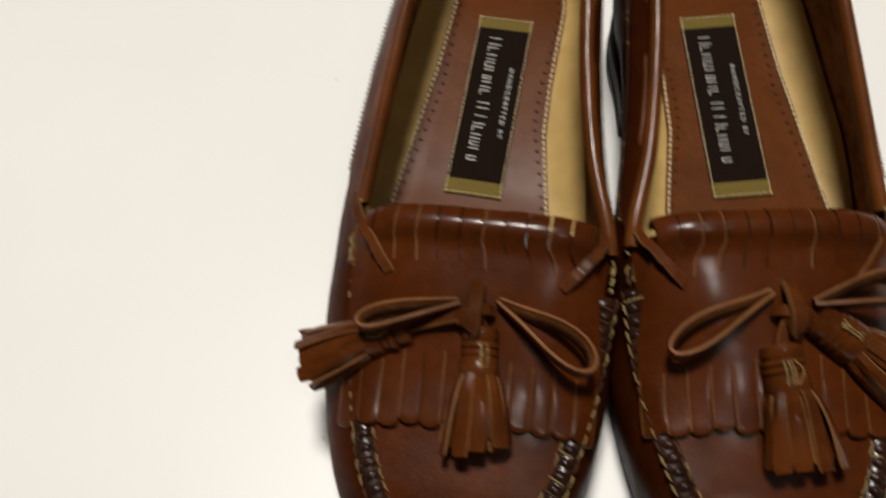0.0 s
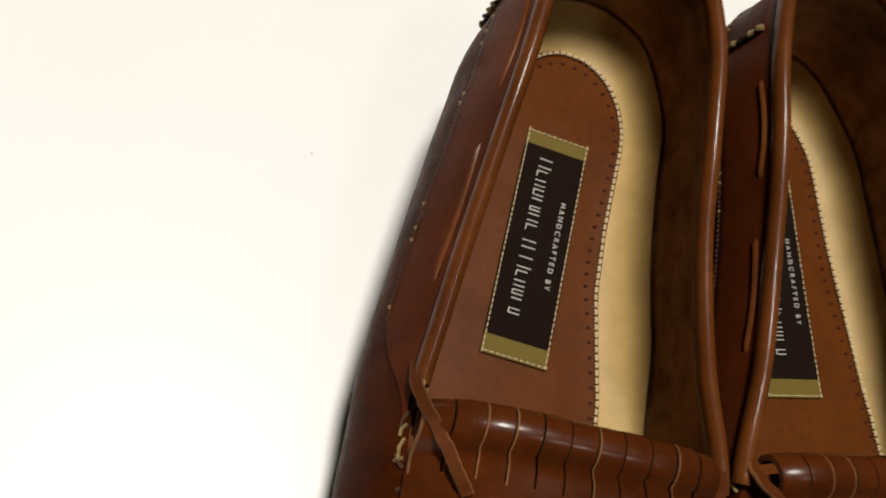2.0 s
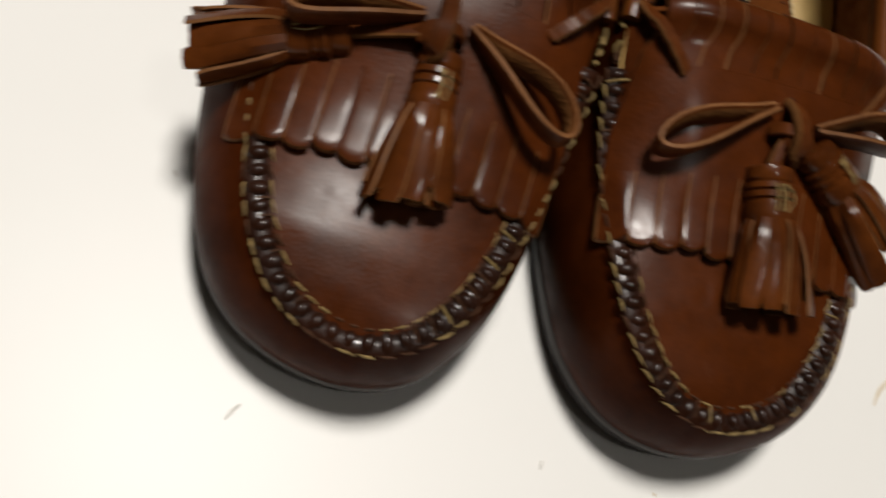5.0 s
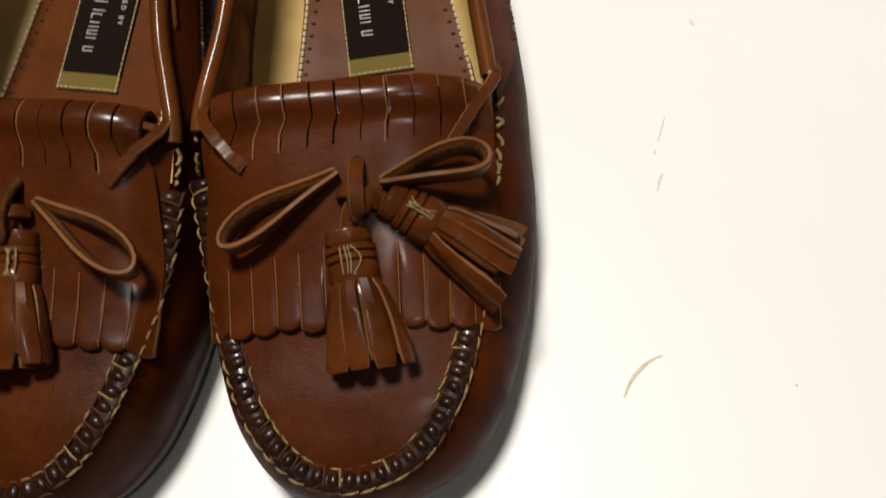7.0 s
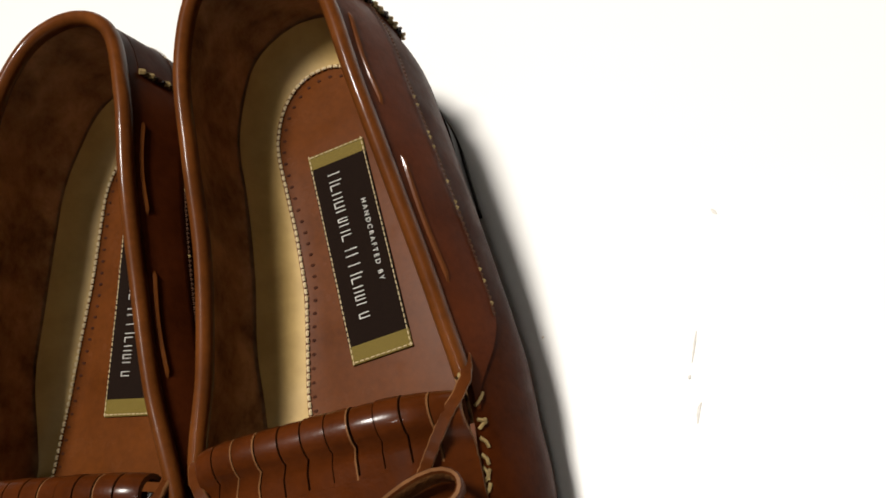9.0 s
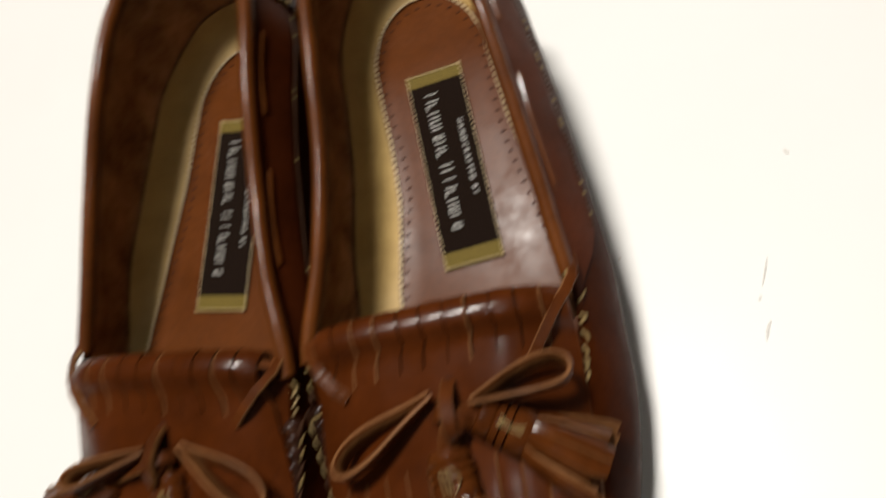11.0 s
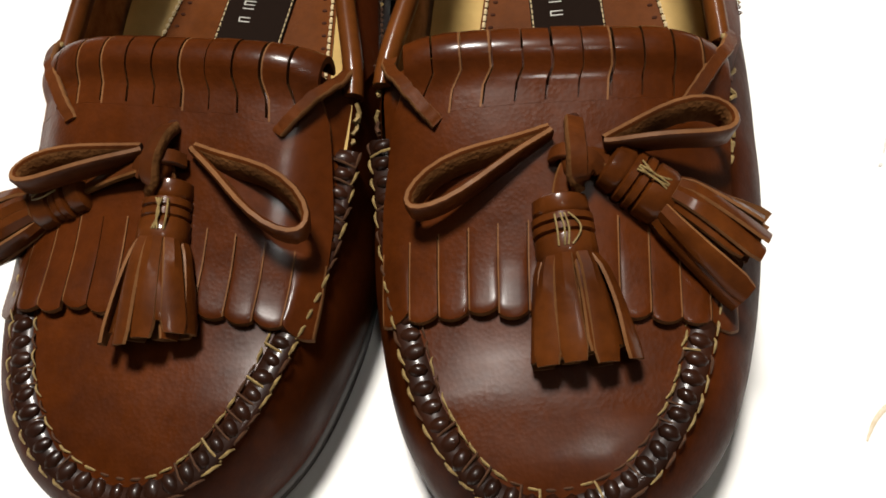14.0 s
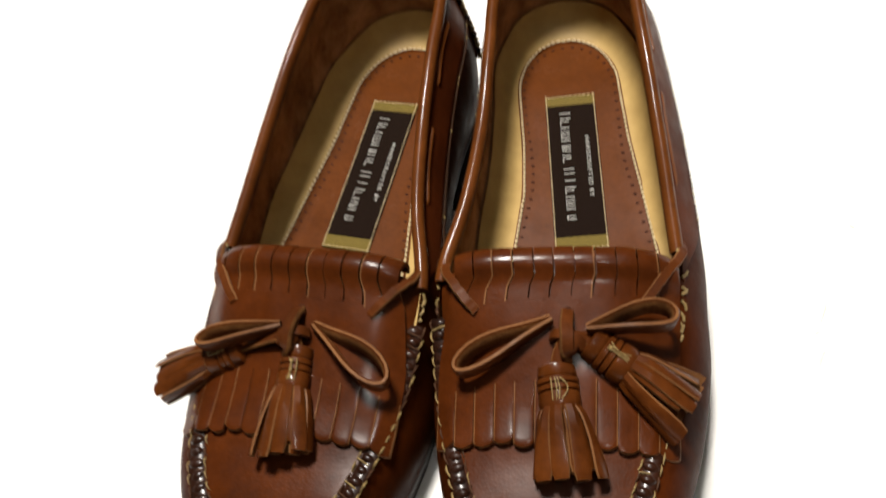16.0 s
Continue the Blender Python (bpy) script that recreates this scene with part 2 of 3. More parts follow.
def strap(path, width, thick, ups):
    """A flat leather strip with slightly rounded edges along a path; ups: the face normals along it."""
    path = [Vector(p) for p in path]
    n = len(path)
    rows = []
    for i, p in enumerate(path):
        d = (path[min(i + 1, n - 1)] - path[max(i - 1, 0)]).normalized()
        u = Vector(ups[i] if isinstance(ups, list) else ups)
        s = d.cross(u).normalized()
        u = s.cross(d).normalized()
        w, h = width / 2, thick / 2
        rows.append([p + s * a + u * b for a, b in ((w, h * 0.5), (w * 0.82, h), (-w * 0.82, h), (-w, h * 0.5), (-w, -h * 0.5), (-w * 0.82, -h), (w * 0.82, -h), (w, -h * 0.5))])
    vs, fs = grid(rows, wrap_u=True, flip=True)
    fs += [tuple(range(8)), tuple((n - 1) * 8 + q for q in reversed(range(8)))]
    return vs, fs


def blob(c, ax, ay, az, frame3=None, seg=8, rings=5):
    """A small pillow at c with half axes along frame3's columns."""
    c = Vector(c)
    e = frame3 or (Vector((1, 0, 0)), Vector((0, 1, 0)), Vector((0, 0, 1)))
    vs = [c - e[2] * az]
    for j in range(1, rings):
        t = math.pi * j / rings
        for i in range(seg):
            a = 2 * math.pi * i / seg
            vs.append(c + e[0] * (ax * math.sin(t) * math.cos(a)) + e[1] * (ay * math.sin(t) * math.sin(a)) - e[2] * (az * math.cos(t)))
    vs.append(c + e[2] * az)
    fs = [(0, 1 + (i + 1) % seg, 1 + i) for i in range(seg)]
    for j in range(rings - 2):
        for i in range(seg):
            a, b = 1 + j * seg + i, 1 + j * seg + (i + 1) % seg
            fs.append((a, b, b + seg, a + seg))
    k = 1 + (rings - 2) * seg
    fs += [(k + i, k + (i + 1) % seg, len(vs) - 1) for i in range(seg)]
    return vs, fs


def box(x0, y0, z0, x1, y1, z1):
    vs = [(x, y, z) for z in (z0, z1) for y in (y0, y1) for x in (x0, x1)]
    return vs, [(0, 2, 3, 1), (4, 5, 7, 6), (0, 1, 5, 4), (2, 6, 7, 3), (0, 4, 6, 2), (1, 3, 7, 5)]


def smoothstep(a, b, x):
    t = min(1, max(0, (x - a) / (b - a)))
    return t * t * (3 - 2 * t)


# ---------- room ----------
def structure(name, geo, material, label, category):
    ob = new(name, mesh_of(name, geo[0], geo[1], material, False))
    return tagged(ob, label, category, kind="structure")


structure("floor", box(-2.2, -2.2, -0.05, 2.2, 2.2, 0), M_WHITE, "smooth white laminate surface with faint scuffs", "floor")
# walls and ceiling are added out of view, dark to limit bounced light
structure("wall_north", box(-2.3, 2.2, -0.05, 2.3, 2.3, 2.4), M_WALL, "plain dark wall, unseen, added to enclose the scene", "wall")
structure("wall_south", box(-2.3, -2.3, -0.05, 2.3, -2.2, 2.4), M_WALL, "plain dark wall, unseen, added to enclose the scene", "wall")
structure("wall_east", box(2.2, -2.2, -0.05, 2.3, 2.2, 2.4), M_WALL, "plain dark wall, unseen, added to enclose the scene", "wall")
structure("wall_west", box(-2.3, -2.2, -0.05, -2.2, 2.2, 2.4), M_WALL, "plain dark wall, unseen, added to enclose the scene", "wall")
structure("ceiling", box(-2.3, -2.3, 2.4, 2.3, 2.3, 2.5), M_CEIL, "plain dark ceiling, unseen, added to enclose the scene", "ceiling")


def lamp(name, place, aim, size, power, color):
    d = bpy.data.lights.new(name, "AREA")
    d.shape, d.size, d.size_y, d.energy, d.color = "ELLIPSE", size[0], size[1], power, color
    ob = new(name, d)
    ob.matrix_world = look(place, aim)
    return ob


lamp("unseen_overhead_lamp", LAMP_A, (0.0, 0.1, 0.0), LAMP_A_SIZE, LAMP_A_POWER, (1.0, 0.953, 0.885))
# weak second lamp out of view, added to put highlights on the leather
lamp("unseen_overhead_lamp", LAMP_B, (0.0, 0.1, 0.0), LAMP_B_SIZE, LAMP_B_POWER, (1.0, 0.95, 0.88))


# ---------- the loafer's form (the shoe for the left foot; the other is its mirror) ----------
SOLE = [(-0.0215, -0.0003), (0.0043, 0.0046), (0.0236, 0.0217), (0.0363, 0.052), (0.0438, 0.088), (0.0441, 0.118), (0.0428, 0.15), (0.0412, 0.19),
        (0.0398, 0.225), (0.0374, 0.252), (0.024, 0.279), (0.0, 0.289), (-0.024, 0.279), (-0.036, 0.252), (-0.037, 0.22), (-0.040, 0.185),
        (-0.047, 0.15), (-0.0555, 0.118), (-0.062, 0.088), (-0.0625, 0.06), (-0.0573, 0.0290), (-0.0436, 0.0080)]
EDGE = [(-0.0215, 0.0066, 0.0370), (-0.0032, 0.0111, 0.0390), (0.0098, 0.0255, 0.0429), (0.0178, 0.0445, 0.0455), (0.0255, 0.072, 0.0478),
        (0.0345, 0.107, 0.057), (0.0345, 0.142, 0.070), (0.033, 0.178, 0.085), (0.031, 0.213, 0.0985), (0.0285, 0.245, 0.106),
        (0.019, 0.272, 0.108), (0.0, 0.281, 0.108), (-0.019, 0.272, 0.107), (-0.029, 0.245, 0.103), (-0.033, 0.213, 0.095),
        (-0.0375, 0.18, 0.084), (-0.0450, 0.145, 0.075), (-0.0556, 0.112, 0.066), (-0.056, 0.080, 0.051), (-0.053, 0.055, 0.047),
        (-0.0474, 0.0291, 0.0439), (-0.0364, 0.0122, 0.0395)]
SPAN = 10
S_LOOP = catmull([(x, y, 0) for x, y in SOLE], SPAN, True)
E_LOOP = catmull(EDGE, SPAN, True)
NS = len(S_LOOP)


def outward(loop, i):
    d = loop[(i + 1) % len(loop)] - loop[i - 1]
    return Vector((d.y, -d.x, 0)).normalized()


def sole_top(y):
    return float(np.interp(y, [0, 0.03, 0.07, 0.13, 0.19, 0.24, 0.29], [0.015, 0.0115, 0.0105, 0.0125, 0.0245, 0.0275, 0.029]))


def sole_low(y):
    return float(np.interp(y, [0, 0.02, 0.055, 0.13, 0.19, 0.24, 0.29], [0.0075, 0.0035, 0.0, 0.0, 0.017, 0.020, 0.0215]))


def wall_at(i, v):
    """A point of the upper's outer face: i round the shoe, v from the sole to the top edge."""
    i0 = int(math.floor(i))
    f = i - i0
    pts = []
    for k in (i0 % NS, (i0 + 1) % NS):
        o, t, nrm = S_LOOP[k], E_LOOP[k], outward(S_LOOP, k)
        p0 = o - nrm * 0.0022
        p0 = Vector((p0.x, p0.y, sole_top(o.y) - 0.002))
        h = t.z - p0.z
        front = 1 - smoothstep(0.09, 0.13, t.y)
        inset = max(0.0, (p0 - t).dot(nrm))
        heel = smoothstep(0.22, 0.28, t.y)
        b1 = float(np.interp(o.y, [0.0, 0.06, 0.10, 0.15, 0.19, 0.225, 0.26, 0.29], [0.0034, 0.0084, 0.0124, 0.0150, 0.0150, 0.0130, 0.0100, 0.0070])) * (1.0 if nrm.x > -0.2 else 0.7)
        p1 = p0 + nrm * b1 + Vector((0, 0, h * (0.52 * front + 0.4 * (1 - front))))
        p2f = t + nrm * (inset * 0.62) - Vector((0, 0, 0.0012))
        p2b = t + nrm * (inset * 0.35 + b1 * 0.75) - Vector((0, 0, h * 0.35))
        p2 = p2f * front + p2b * (1 - front)
        pts.append((1 - v) ** 3 * p0 + 3 * (1 - v) ** 2 * v * p1 + 3 * (1 - v) * v * v * p2 + v**3 * t)
    return pts[0] * (1 - f) + pts[1] * f


MY, MX, MZ = [0.0066, 0.0122, 0.0291, 0.055, 0.08, 0.112, 0.13], [-0.0215, -0.0364, -0.0474, -0.053, -0.056, -0.0556, -0.050], [0.0370, 0.0395, 0.0439, 0.0470, 0.052, 0.065, 0.069]
LY, LX, LZ = [0.0066, 0.0111, 0.0255, 0.0445, 0.072, 0.107, 0.13], [-0.0215, -0.0032, 0.0098, 0.0178, 0.025, 0.034, 0.035], [0.0370, 0.0390, 0.0429, 0.0455, 0.0485, 0.059, 0.065]
CY, CZ = [0.0066, 0.0160, 0.0275, 0.045, 0.06, 0.075, 0.09, 0.105, 0.13], [0.0370, 0.0413, 0.0446, 0.0485, 0.0535, 0.0595, 0.0660, 0.0720, 0.075]


def vamp(x, y):
    """Height of the vamp's upper face at x, y; past the seam it falls towards the sole."""
    mx, mz, lx, lz = np.interp(y, MY, MX), np.interp(y, MY, MZ), np.interp(y, LY, LX), np.interp(y, LY, LZ)
    w = max(lx - mx, 1e-4)
    u = (x - mx) / w
    if u < 0:
        return float(mz - 0.9 * (mx - x))
    if u > 1:
        return float(lz - 0.75 * (x - lx))
    dome = np.interp(y, CY, CZ) - (mz + lz) / 2
    return float(mz * (1 - u) + lz * u + dome * (1 - abs(2 * u - 1) ** (2.3 + 2.2 * smoothstep(0.06, 0.105, y))))


KY, KM, KL = [0.04, 0.06, 0.08, 0.10, 0.118], [-0.0595, -0.059, -0.0575, -0.053, -0.0475], [0.027, 0.0295, 0.0315, 0.034, 0.0345]


def kilt(u, y, lift=0.0026):
    x = float(np.interp(y, KY, KM) * (1 - u) + np.interp(y, KY, KL) * u)
    return Vector((x, y, vamp(x, y) + lift))


def insole_z(y):
    return float(np.interp(y, [0.08, 0.13, 0.15, 0.19, 0.235, 0.27, 0.29], [0.0275, 0.028, 0.0300, 0.0365, 0.0445, 0.0475, 0.048]))


def near(loop, x, y):
    return min(range(len(loop)), key=lambda k: (loop[k].x - x) ** 2 + (loop[k].y - y) ** 2)


def tassel(parent, top, tip, spread, seed, girth=1.0):
    """A leather tassel from its knot end at top to its strips' ends at tip."""
    rng = random.Random(seed)
    top, tip = Vector(top), Vector(tip)
    ax = (tip - top)
    length = ax.length
    ax.normalize()
    side = ax.cross(Vector((0, 0, 1))).normalized()
    upv = side.cross(ax).normalized()

    def ring(t, r, n=16, squash=1.0):
        r *= girth
        return [top + ax * (t * length) + side * (1.12 * r * math.cos(a)) + upv * (r * squash * math.sin(a)) for a in (2 * math.pi * k / n for k in range(n))]

    w1, w2, w3 = (rng.uniform(0.0055, 0.0060) for _ in range(3))
    prof = [(0.0, 0.0014), (0.004, 0.0043), (0.018, 0.0052), (0.10, 0.0055), (0.122, 0.0049), (0.134, w1), (0.172, w1), (0.184, 0.0049), (0.196, w2), (0.234, w2), (0.246, 0.0050),
            (0.262, w3), (0.35, w3 + 0.0002), (0.39, 0.0056), (0.43, 0.0050), (0.46, 0.0044)]
    body = part("tassel", grid([ring(t, r) for t, r in prof], wrap_u=True, flip=True), M_TASSEL, parent, "brown leather tassel with a wrapped neck")
    # thread wound round the neck, with loose loops
    def on_neck(t, a, r):
        return top + ax * (length * t) + side * (1.12 * r * girth * math.cos(a)) + upv * (r * girth * math.sin(a))

    face = math.pi / 2 + rng.uniform(-0.2, 0.35)
    for k in range(4):
        a0, sway = face + 0.13 * (k - 1.5) + rng.uniform(-0.05, 0.05), rng.uniform(-0.12, 0.12)
        pts = [on_neck(0.15 + 0.19 * j / 5, a0 + sway * math.sin(math.pi * j / 5) * (4.0 if k == 3 else 1), 0.0060 + 0.0006 * math.sin(math.pi * j / 5)) for j in range(6)]
        part("stitch", tube(catmull(pts, 3), 0.00024, 0.00024, 5), M_WAXTHREAD, body, "tan waxed thread")
    # skirt of cut strips
    for layer, count, rad in ((0, 9, 1.0), (1, 8, 0.74), (2, 5, 0.40)):
        for k in range(count):
            a = 2 * math.pi * (k + 0.5 * (layer % 2)) / count + rng.uniform(-0.10, 0.10)
            end = spread * rad * rng.uniform(0.9, 1.1)
            stop = rng.uniform(0.90, 1.03) - 0.03 * layer
            twist, off = rng.uniform(-0.5, 0.5), rng.uniform(-0.0009, 0.0013)
            bend = rng.uniform(-0.0012, 0.0012)
            sec = []
            for j in range(9):
                t = 0.385 + (stop - 0.385) * j / 8
                q = (t - 0.385) / 0.615
                r = 0.0056 * girth * rad + (end - 0.0056 * girth * rad) * min(q, 1.05) ** 0.62 + off * min(1, 2 * q)
                flat = 1 - 0.55 * q
                c = top + ax * (t * length) + side * (r * math.cos(a) + bend * q * q) + upv * (r * flat * math.sin(a))
                rad_dir = (side * math.cos(a) + upv * math.sin(a) / flat).normalized()
                tang = (ax.cross(rad_dir).normalized() + rad_dir * twist * q).normalized()
                rad_dir = tang.cross(ax).normalized()
                w = (0.00205 + 0.0014 * q) * (1 if layer == 0 else 0.9) * (1 - 0.25 * smoothstep(0.86, 1.0, j / 8))
                th = 0.00072
                sec.append([c + tang * w - rad_dir * th * 0.9, c + tang * w * 0.93 + rad_dir * th * 0.2, c + rad_dir * (th * 1.5), c - tang * w * 0.93 + rad_dir * th * 0.2, c - tang * w - rad_dir * th * 0.9, c - rad_dir * th])
            vs, fs = grid(sec, wrap_u=True, flip=True)
            fs += [tuple(range(6)), tuple(8 * 6 + q for q in reversed(range(6)))]
            part("strip", (vs, fs), M_TASSEL, body, "", True, M_EDGE, [f for f in range(len(fs)) if f >= 48 or f % 6 in (0, 3, 4, 5)])
    return body


def loop_lace(parent, knot, far, width, bulge, up=(0, 0, 1), name="bow_loop"):
    """A flat lace bent into a bow loop, out from the knot to far and back; it stands on its edge."""
    knot, far = Vector(knot), Vector(far)
    d = far - knot
    s = d.cross(Vector(up)).normalized()
    pts = []
    for k in range(25):
        t = k / 24
        ang = math.pi * 2 * t
        along = 0.5 - 0.5 * math.cos(ang)
        off = math.sin(ang) * width * (0.25 + 0.75 * along) * (1.0 if t < 0.5 else 0.9)
        p = knot + d * (along ** 0.8) + s * off + Vector(up) * (bulge * math.sin(math.pi * along))
        wob = 0.0005 * math.sin(9 * t + 40 * d.x) * math.sin(math.pi * along)
        pts.append(p + s * wob + Vector(up) * wob * 1.5)
    ups = []
    for k in range(25):
        q = (pts[min(k + 1, 24)] - pts[max(k - 1, 0)]).normalized()
        ups.append((q.cross(Vector(up)).normalized() - Vector(up) * 0.2).normalized())
    ob = part(name, strap(pts, 0.0072, 0.0021, ups), M_LACE, parent, "brown leather lace bow loop with raw suede inside", True, M_RAW, [f for f in range(24 * 8) if f % 8 == 5])
    ob.data.materials.append(M_EDGE)
    for f in range(24 * 8):
        if f % 8 in (3, 7):
            ob.data.polygons[f].material_index = 2
    return ob


def label_patch(parent, side):
    """The woven label on the insole; its writing runs from the heel to the toe on both shoes."""
    global FLIP
    keep, FLIP = FLIP, 1.0
    x0, x1, ya, yb = -0.0118, 0.0115, 0.1492, 0.2322

    def lay(a, b, c, d, lift, thick):
        n = 8
        return slab([[(a + (b - a) * i / 3, c + (d - c) * j / n, insole_z(c + (d - c) * j / n) + lift) for i in range(4)] for j in range(n + 1)], thick)

    patch = part("label", lay(x0, x1, ya + 0.0065, yb - 0.0055, 0.0026, 0.0009), M_LABEL, parent, "dark brown woven label with silver print")
    part("label_end", lay(x0, x1, ya, ya + 0.0065, 0.0026, 0.0009), M_GOLD, patch, "olive gold woven end band")
    part("label_end", lay(x0, x1, yb - 0.0055, yb, 0.0026, 0.0009), M_GOLD, patch, "olive gold woven end band")
    # stitches round the edge
    ys = np.arange(ya, yb, 0.0021)
    for x in (x0 + 0.0005, x1 - 0.0005):
        for y in ys:
            z = insole_z(y) + 0.0028
            part("stitch", tube([(x, y, z), (x, y + 0.0007, z + 0.0002), (x, y + 0.0014, insole_z(y + 0.0014) + 0.0028)], 0.00022, 0.00022, 4), M_THREAD, patch)
    for y in (ya + 0.0006, yb - 0.0006):
        for x in np.arange(x0 + 0.001, x1 - 0.001, 0.0021):
            z = insole_z(y) + 0.0028
            part("stitch", tube([(x, y, z), (x + 0.0007, y, z + 0.0002), (x + 0.0014, y, z)], 0.00022, 0.00022, 4), M_THREAD, patch)
    # the maker's name as plain bars
    y = yb - 0.0095
    for group in ((0.0046, 0.0036, 0.0036, 0.0036, 0.0030, 0.0028, 0.0040, 0.0036), (0.0040,), (0.0052, 0.0034, 0.0034, 0.0030, 0.0036, 0.0032)):
        for k, w in enumerate(group):
            tall = 0.0050 if k == 0 else 0.0040
            for c in (y - 0.0006, y - w + 0.0010)[:1 + (k % 3 != 1)]:
                part("print_bar", lay(-0.0055, -0.0055 + tall, c - 0.00032, c, 0.0028, 0.0004), M_SILVER, patch)
            if k % 2:
                part("print_bar", lay(-0.0055, -0.0051, y - w + 0.0008, y - 0.0008, 0.0028, 0.0004), M_SILVER, patch)
            y -= w
        y -= 0.0022
    # the small line
    cu = bpy.data.curves.new("lettering", "FONT")
    cu.body, cu.size, cu.extrude, cu.space_character = "HANDCRAFTED BY", 0.0027, 0.0001, 1.55
    cu.align_x, cu.align_y = "CENTER", "CENTER"
    tmp = bpy.data.objects.new("lettering", cu)
    scene.collection.objects.link(tmp)
    me = bpy.data.meshes.new_from_object(tmp.evaluated_get(bpy.context.evaluated_depsgraph_get()))
    bpy.data.objects.remove(tmp)
    me.materials.clear()
    me.materials.append(M_SILVER)
    ob = new("lettering", me)
    ob.parent = patch
    slope = math.degrees(math.atan2(insole_z(0.215) - insole_z(0.17), 0.045))
    ob.matrix_local = pose(0.0062, 0.192, insole_z(0.192) + 0.0029, 0, 0, 0) @ pose(0, 0, 0, slope, 0, 0) @ pose(0, 0, 0, 0, 0, -90)
    ob["label"] = "small silver lettering"
    FLIP = keep


def loafer(side):
    global FLIP
    FLIP = 1.0 if side > 0 else -1.0
    rng = random.Random(3 + side)
    shoe = new("loafer")
    shoe.matrix_world = pose(*((0.0732, 0, 0, 0, 0, 7.4) if side > 0 else (-0.0745, -0.003, 0, 0, 0, -8.0)))
    tagged(shoe, "polished brown leather kiltie tassel loafer, worn, on a white surface" if side > 0 else "polished brown leather kiltie tassel loafer with its outer tassel overhanging", "shoe", "pair of loafers")

    # outsole: edge loops, welt and heel
    def ring(inset, zf):
        return [(lambda p: (p.x, p.y, zf(p.y)))(S_LOOP[k] - outward(S_LOOP, k) * inset) for k in range(NS)]

    def loft(rings, cap_top=True, cap_low=True):
        vs, fs = grid(rings, wrap_u=True)
        n = len(rings[0])
        if cap_low:
            fs.append(tuple(reversed(range(n))))
        if cap_top:
            fs.append(tuple((len(rings) - 1) * n + k for k in range(n)))
        return vs, fs

    mid = lambda y: sole_low(y) + (sole_top(y) - sole_low(y)) * 0.55
    part("outsole", loft([ring(0.0036, sole_low), ring(0.0026, lambda y: sole_low(y) + 0.001), ring(0.0022, lambda y: mid(y) - 0.0006), ring(0.0028, mid)], True, True), M_SOLE, shoe, "black rubber outsole", True)
    part("welt", loft([ring(0.0028, mid), ring(0.0017, lambda y: mid(y) + 0.0006), ring(0.0015, lambda y: sole_top(y) - 0.0012), ring(0.0020, sole_top), ring(0.006, sole_top)], True, False), M_WELT, shoe, "dark brown polished sole edge")
    heel_k = [k for k in range(NS) if S_LOOP[k].y > 0.205]
    hb = [S_LOOP[k] - outward(S_LOOP, k) * 0.0012 for k in heel_k]
    ht = [S_LOOP[k] - outward(S_LOOP, k) * 0.0004 for k in heel_k]
    rows = [[(p.x, p.y, 0.0) for p in hb], [(p.x, p.y, 0.007) for p in ht], [(p.x, p.y, 0.0072) for p in hb], [(p.x, p.y, sole_low(p.y)) for p in ht]]
    vs, fs = grid(rows, wrap_u=True)
    n = len(hb)
    fs += [tuple(reversed(range(n))), tuple(3 * n + k for k in range(n))]
    part("heel", (vs, fs), M_SOLE, shoe, "black stacked heel block")

    # upper: one wall all round, folded to the sole
    vn = 14
    part("upper", grid([[wall_at(k, v / vn) for k in range(NS)] for v in range(vn + 1)], wrap_u=True), M_LEATHER, shoe, "polished brown moccasin side wall")

    # heel counter piece
    ks = [k for k in range(NS) if S_LOOP[k].y > 0.262]
    rows = []
    for v in (0.30, 0.4, 0.5, 0.6, 0.7, 0.8, 0.90):
        rows.append([wall_at(k, v) + outward(S_LOOP, k) * 0.0011 for k in ks])
    part("heel_counter", slab_like(rows), M_LEATHER, shoe, "heel counter panel with raised stitching")
    for end in (ks[0], ks[-1]):
        for j in range(13):
            v = 0.30 + 0.62 * j / 13
            a, b = wall_at(end, v), wall_at(end, v + 0.035)
            o = outward(S_LOOP, end) * 0.0016
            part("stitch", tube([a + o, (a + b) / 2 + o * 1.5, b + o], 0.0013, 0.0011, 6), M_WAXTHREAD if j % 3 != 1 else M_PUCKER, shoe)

    # vamp plug
    rows = []
    ysta = list(np.linspace(0.0068, 0.035, 11)) + list(np.linspace(0.04, 0.1135, 15))
    for y in ysta:
        mx, lx = np.interp(y, MY, MX), np.interp(y, LY, LX)
        rows.append([(mx + (lx - mx) * i / 22, y, vamp(mx + (lx - mx) * i / 22, y)) for i in range(23)])
    part("vamp_plug", grid(rows), M_PLUG, shoe, "smooth brown toe plug")

    # hand-sewn seam: gathered puckers and thread round the plug
    seam = [E_LOOP[k % NS] for k in range(-4 * SPAN - 6, 4 * SPAN + 8)]
    acc = [0.0]
    for p, q in zip(seam, seam[1:]):
        acc.append(acc[-1] + (q - p).length)

    def seam_at(d):
        k = min(max(int(np.searchsorted(acc, d)) - 1, 0), len(seam) - 2)
        f = (d - acc[k]) / (acc[k + 1] - acc[k])
        t = (seam[k + 1] - seam[k]).normalized()
        return seam[k].lerp(seam[k + 1], f), t

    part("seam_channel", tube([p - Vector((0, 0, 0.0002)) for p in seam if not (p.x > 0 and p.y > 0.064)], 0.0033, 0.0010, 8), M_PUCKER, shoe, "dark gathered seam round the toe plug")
    step = 0.0047
    for j in range(int(acc[-1] / step)):
        p, t = seam_at(j * step + 0.002)
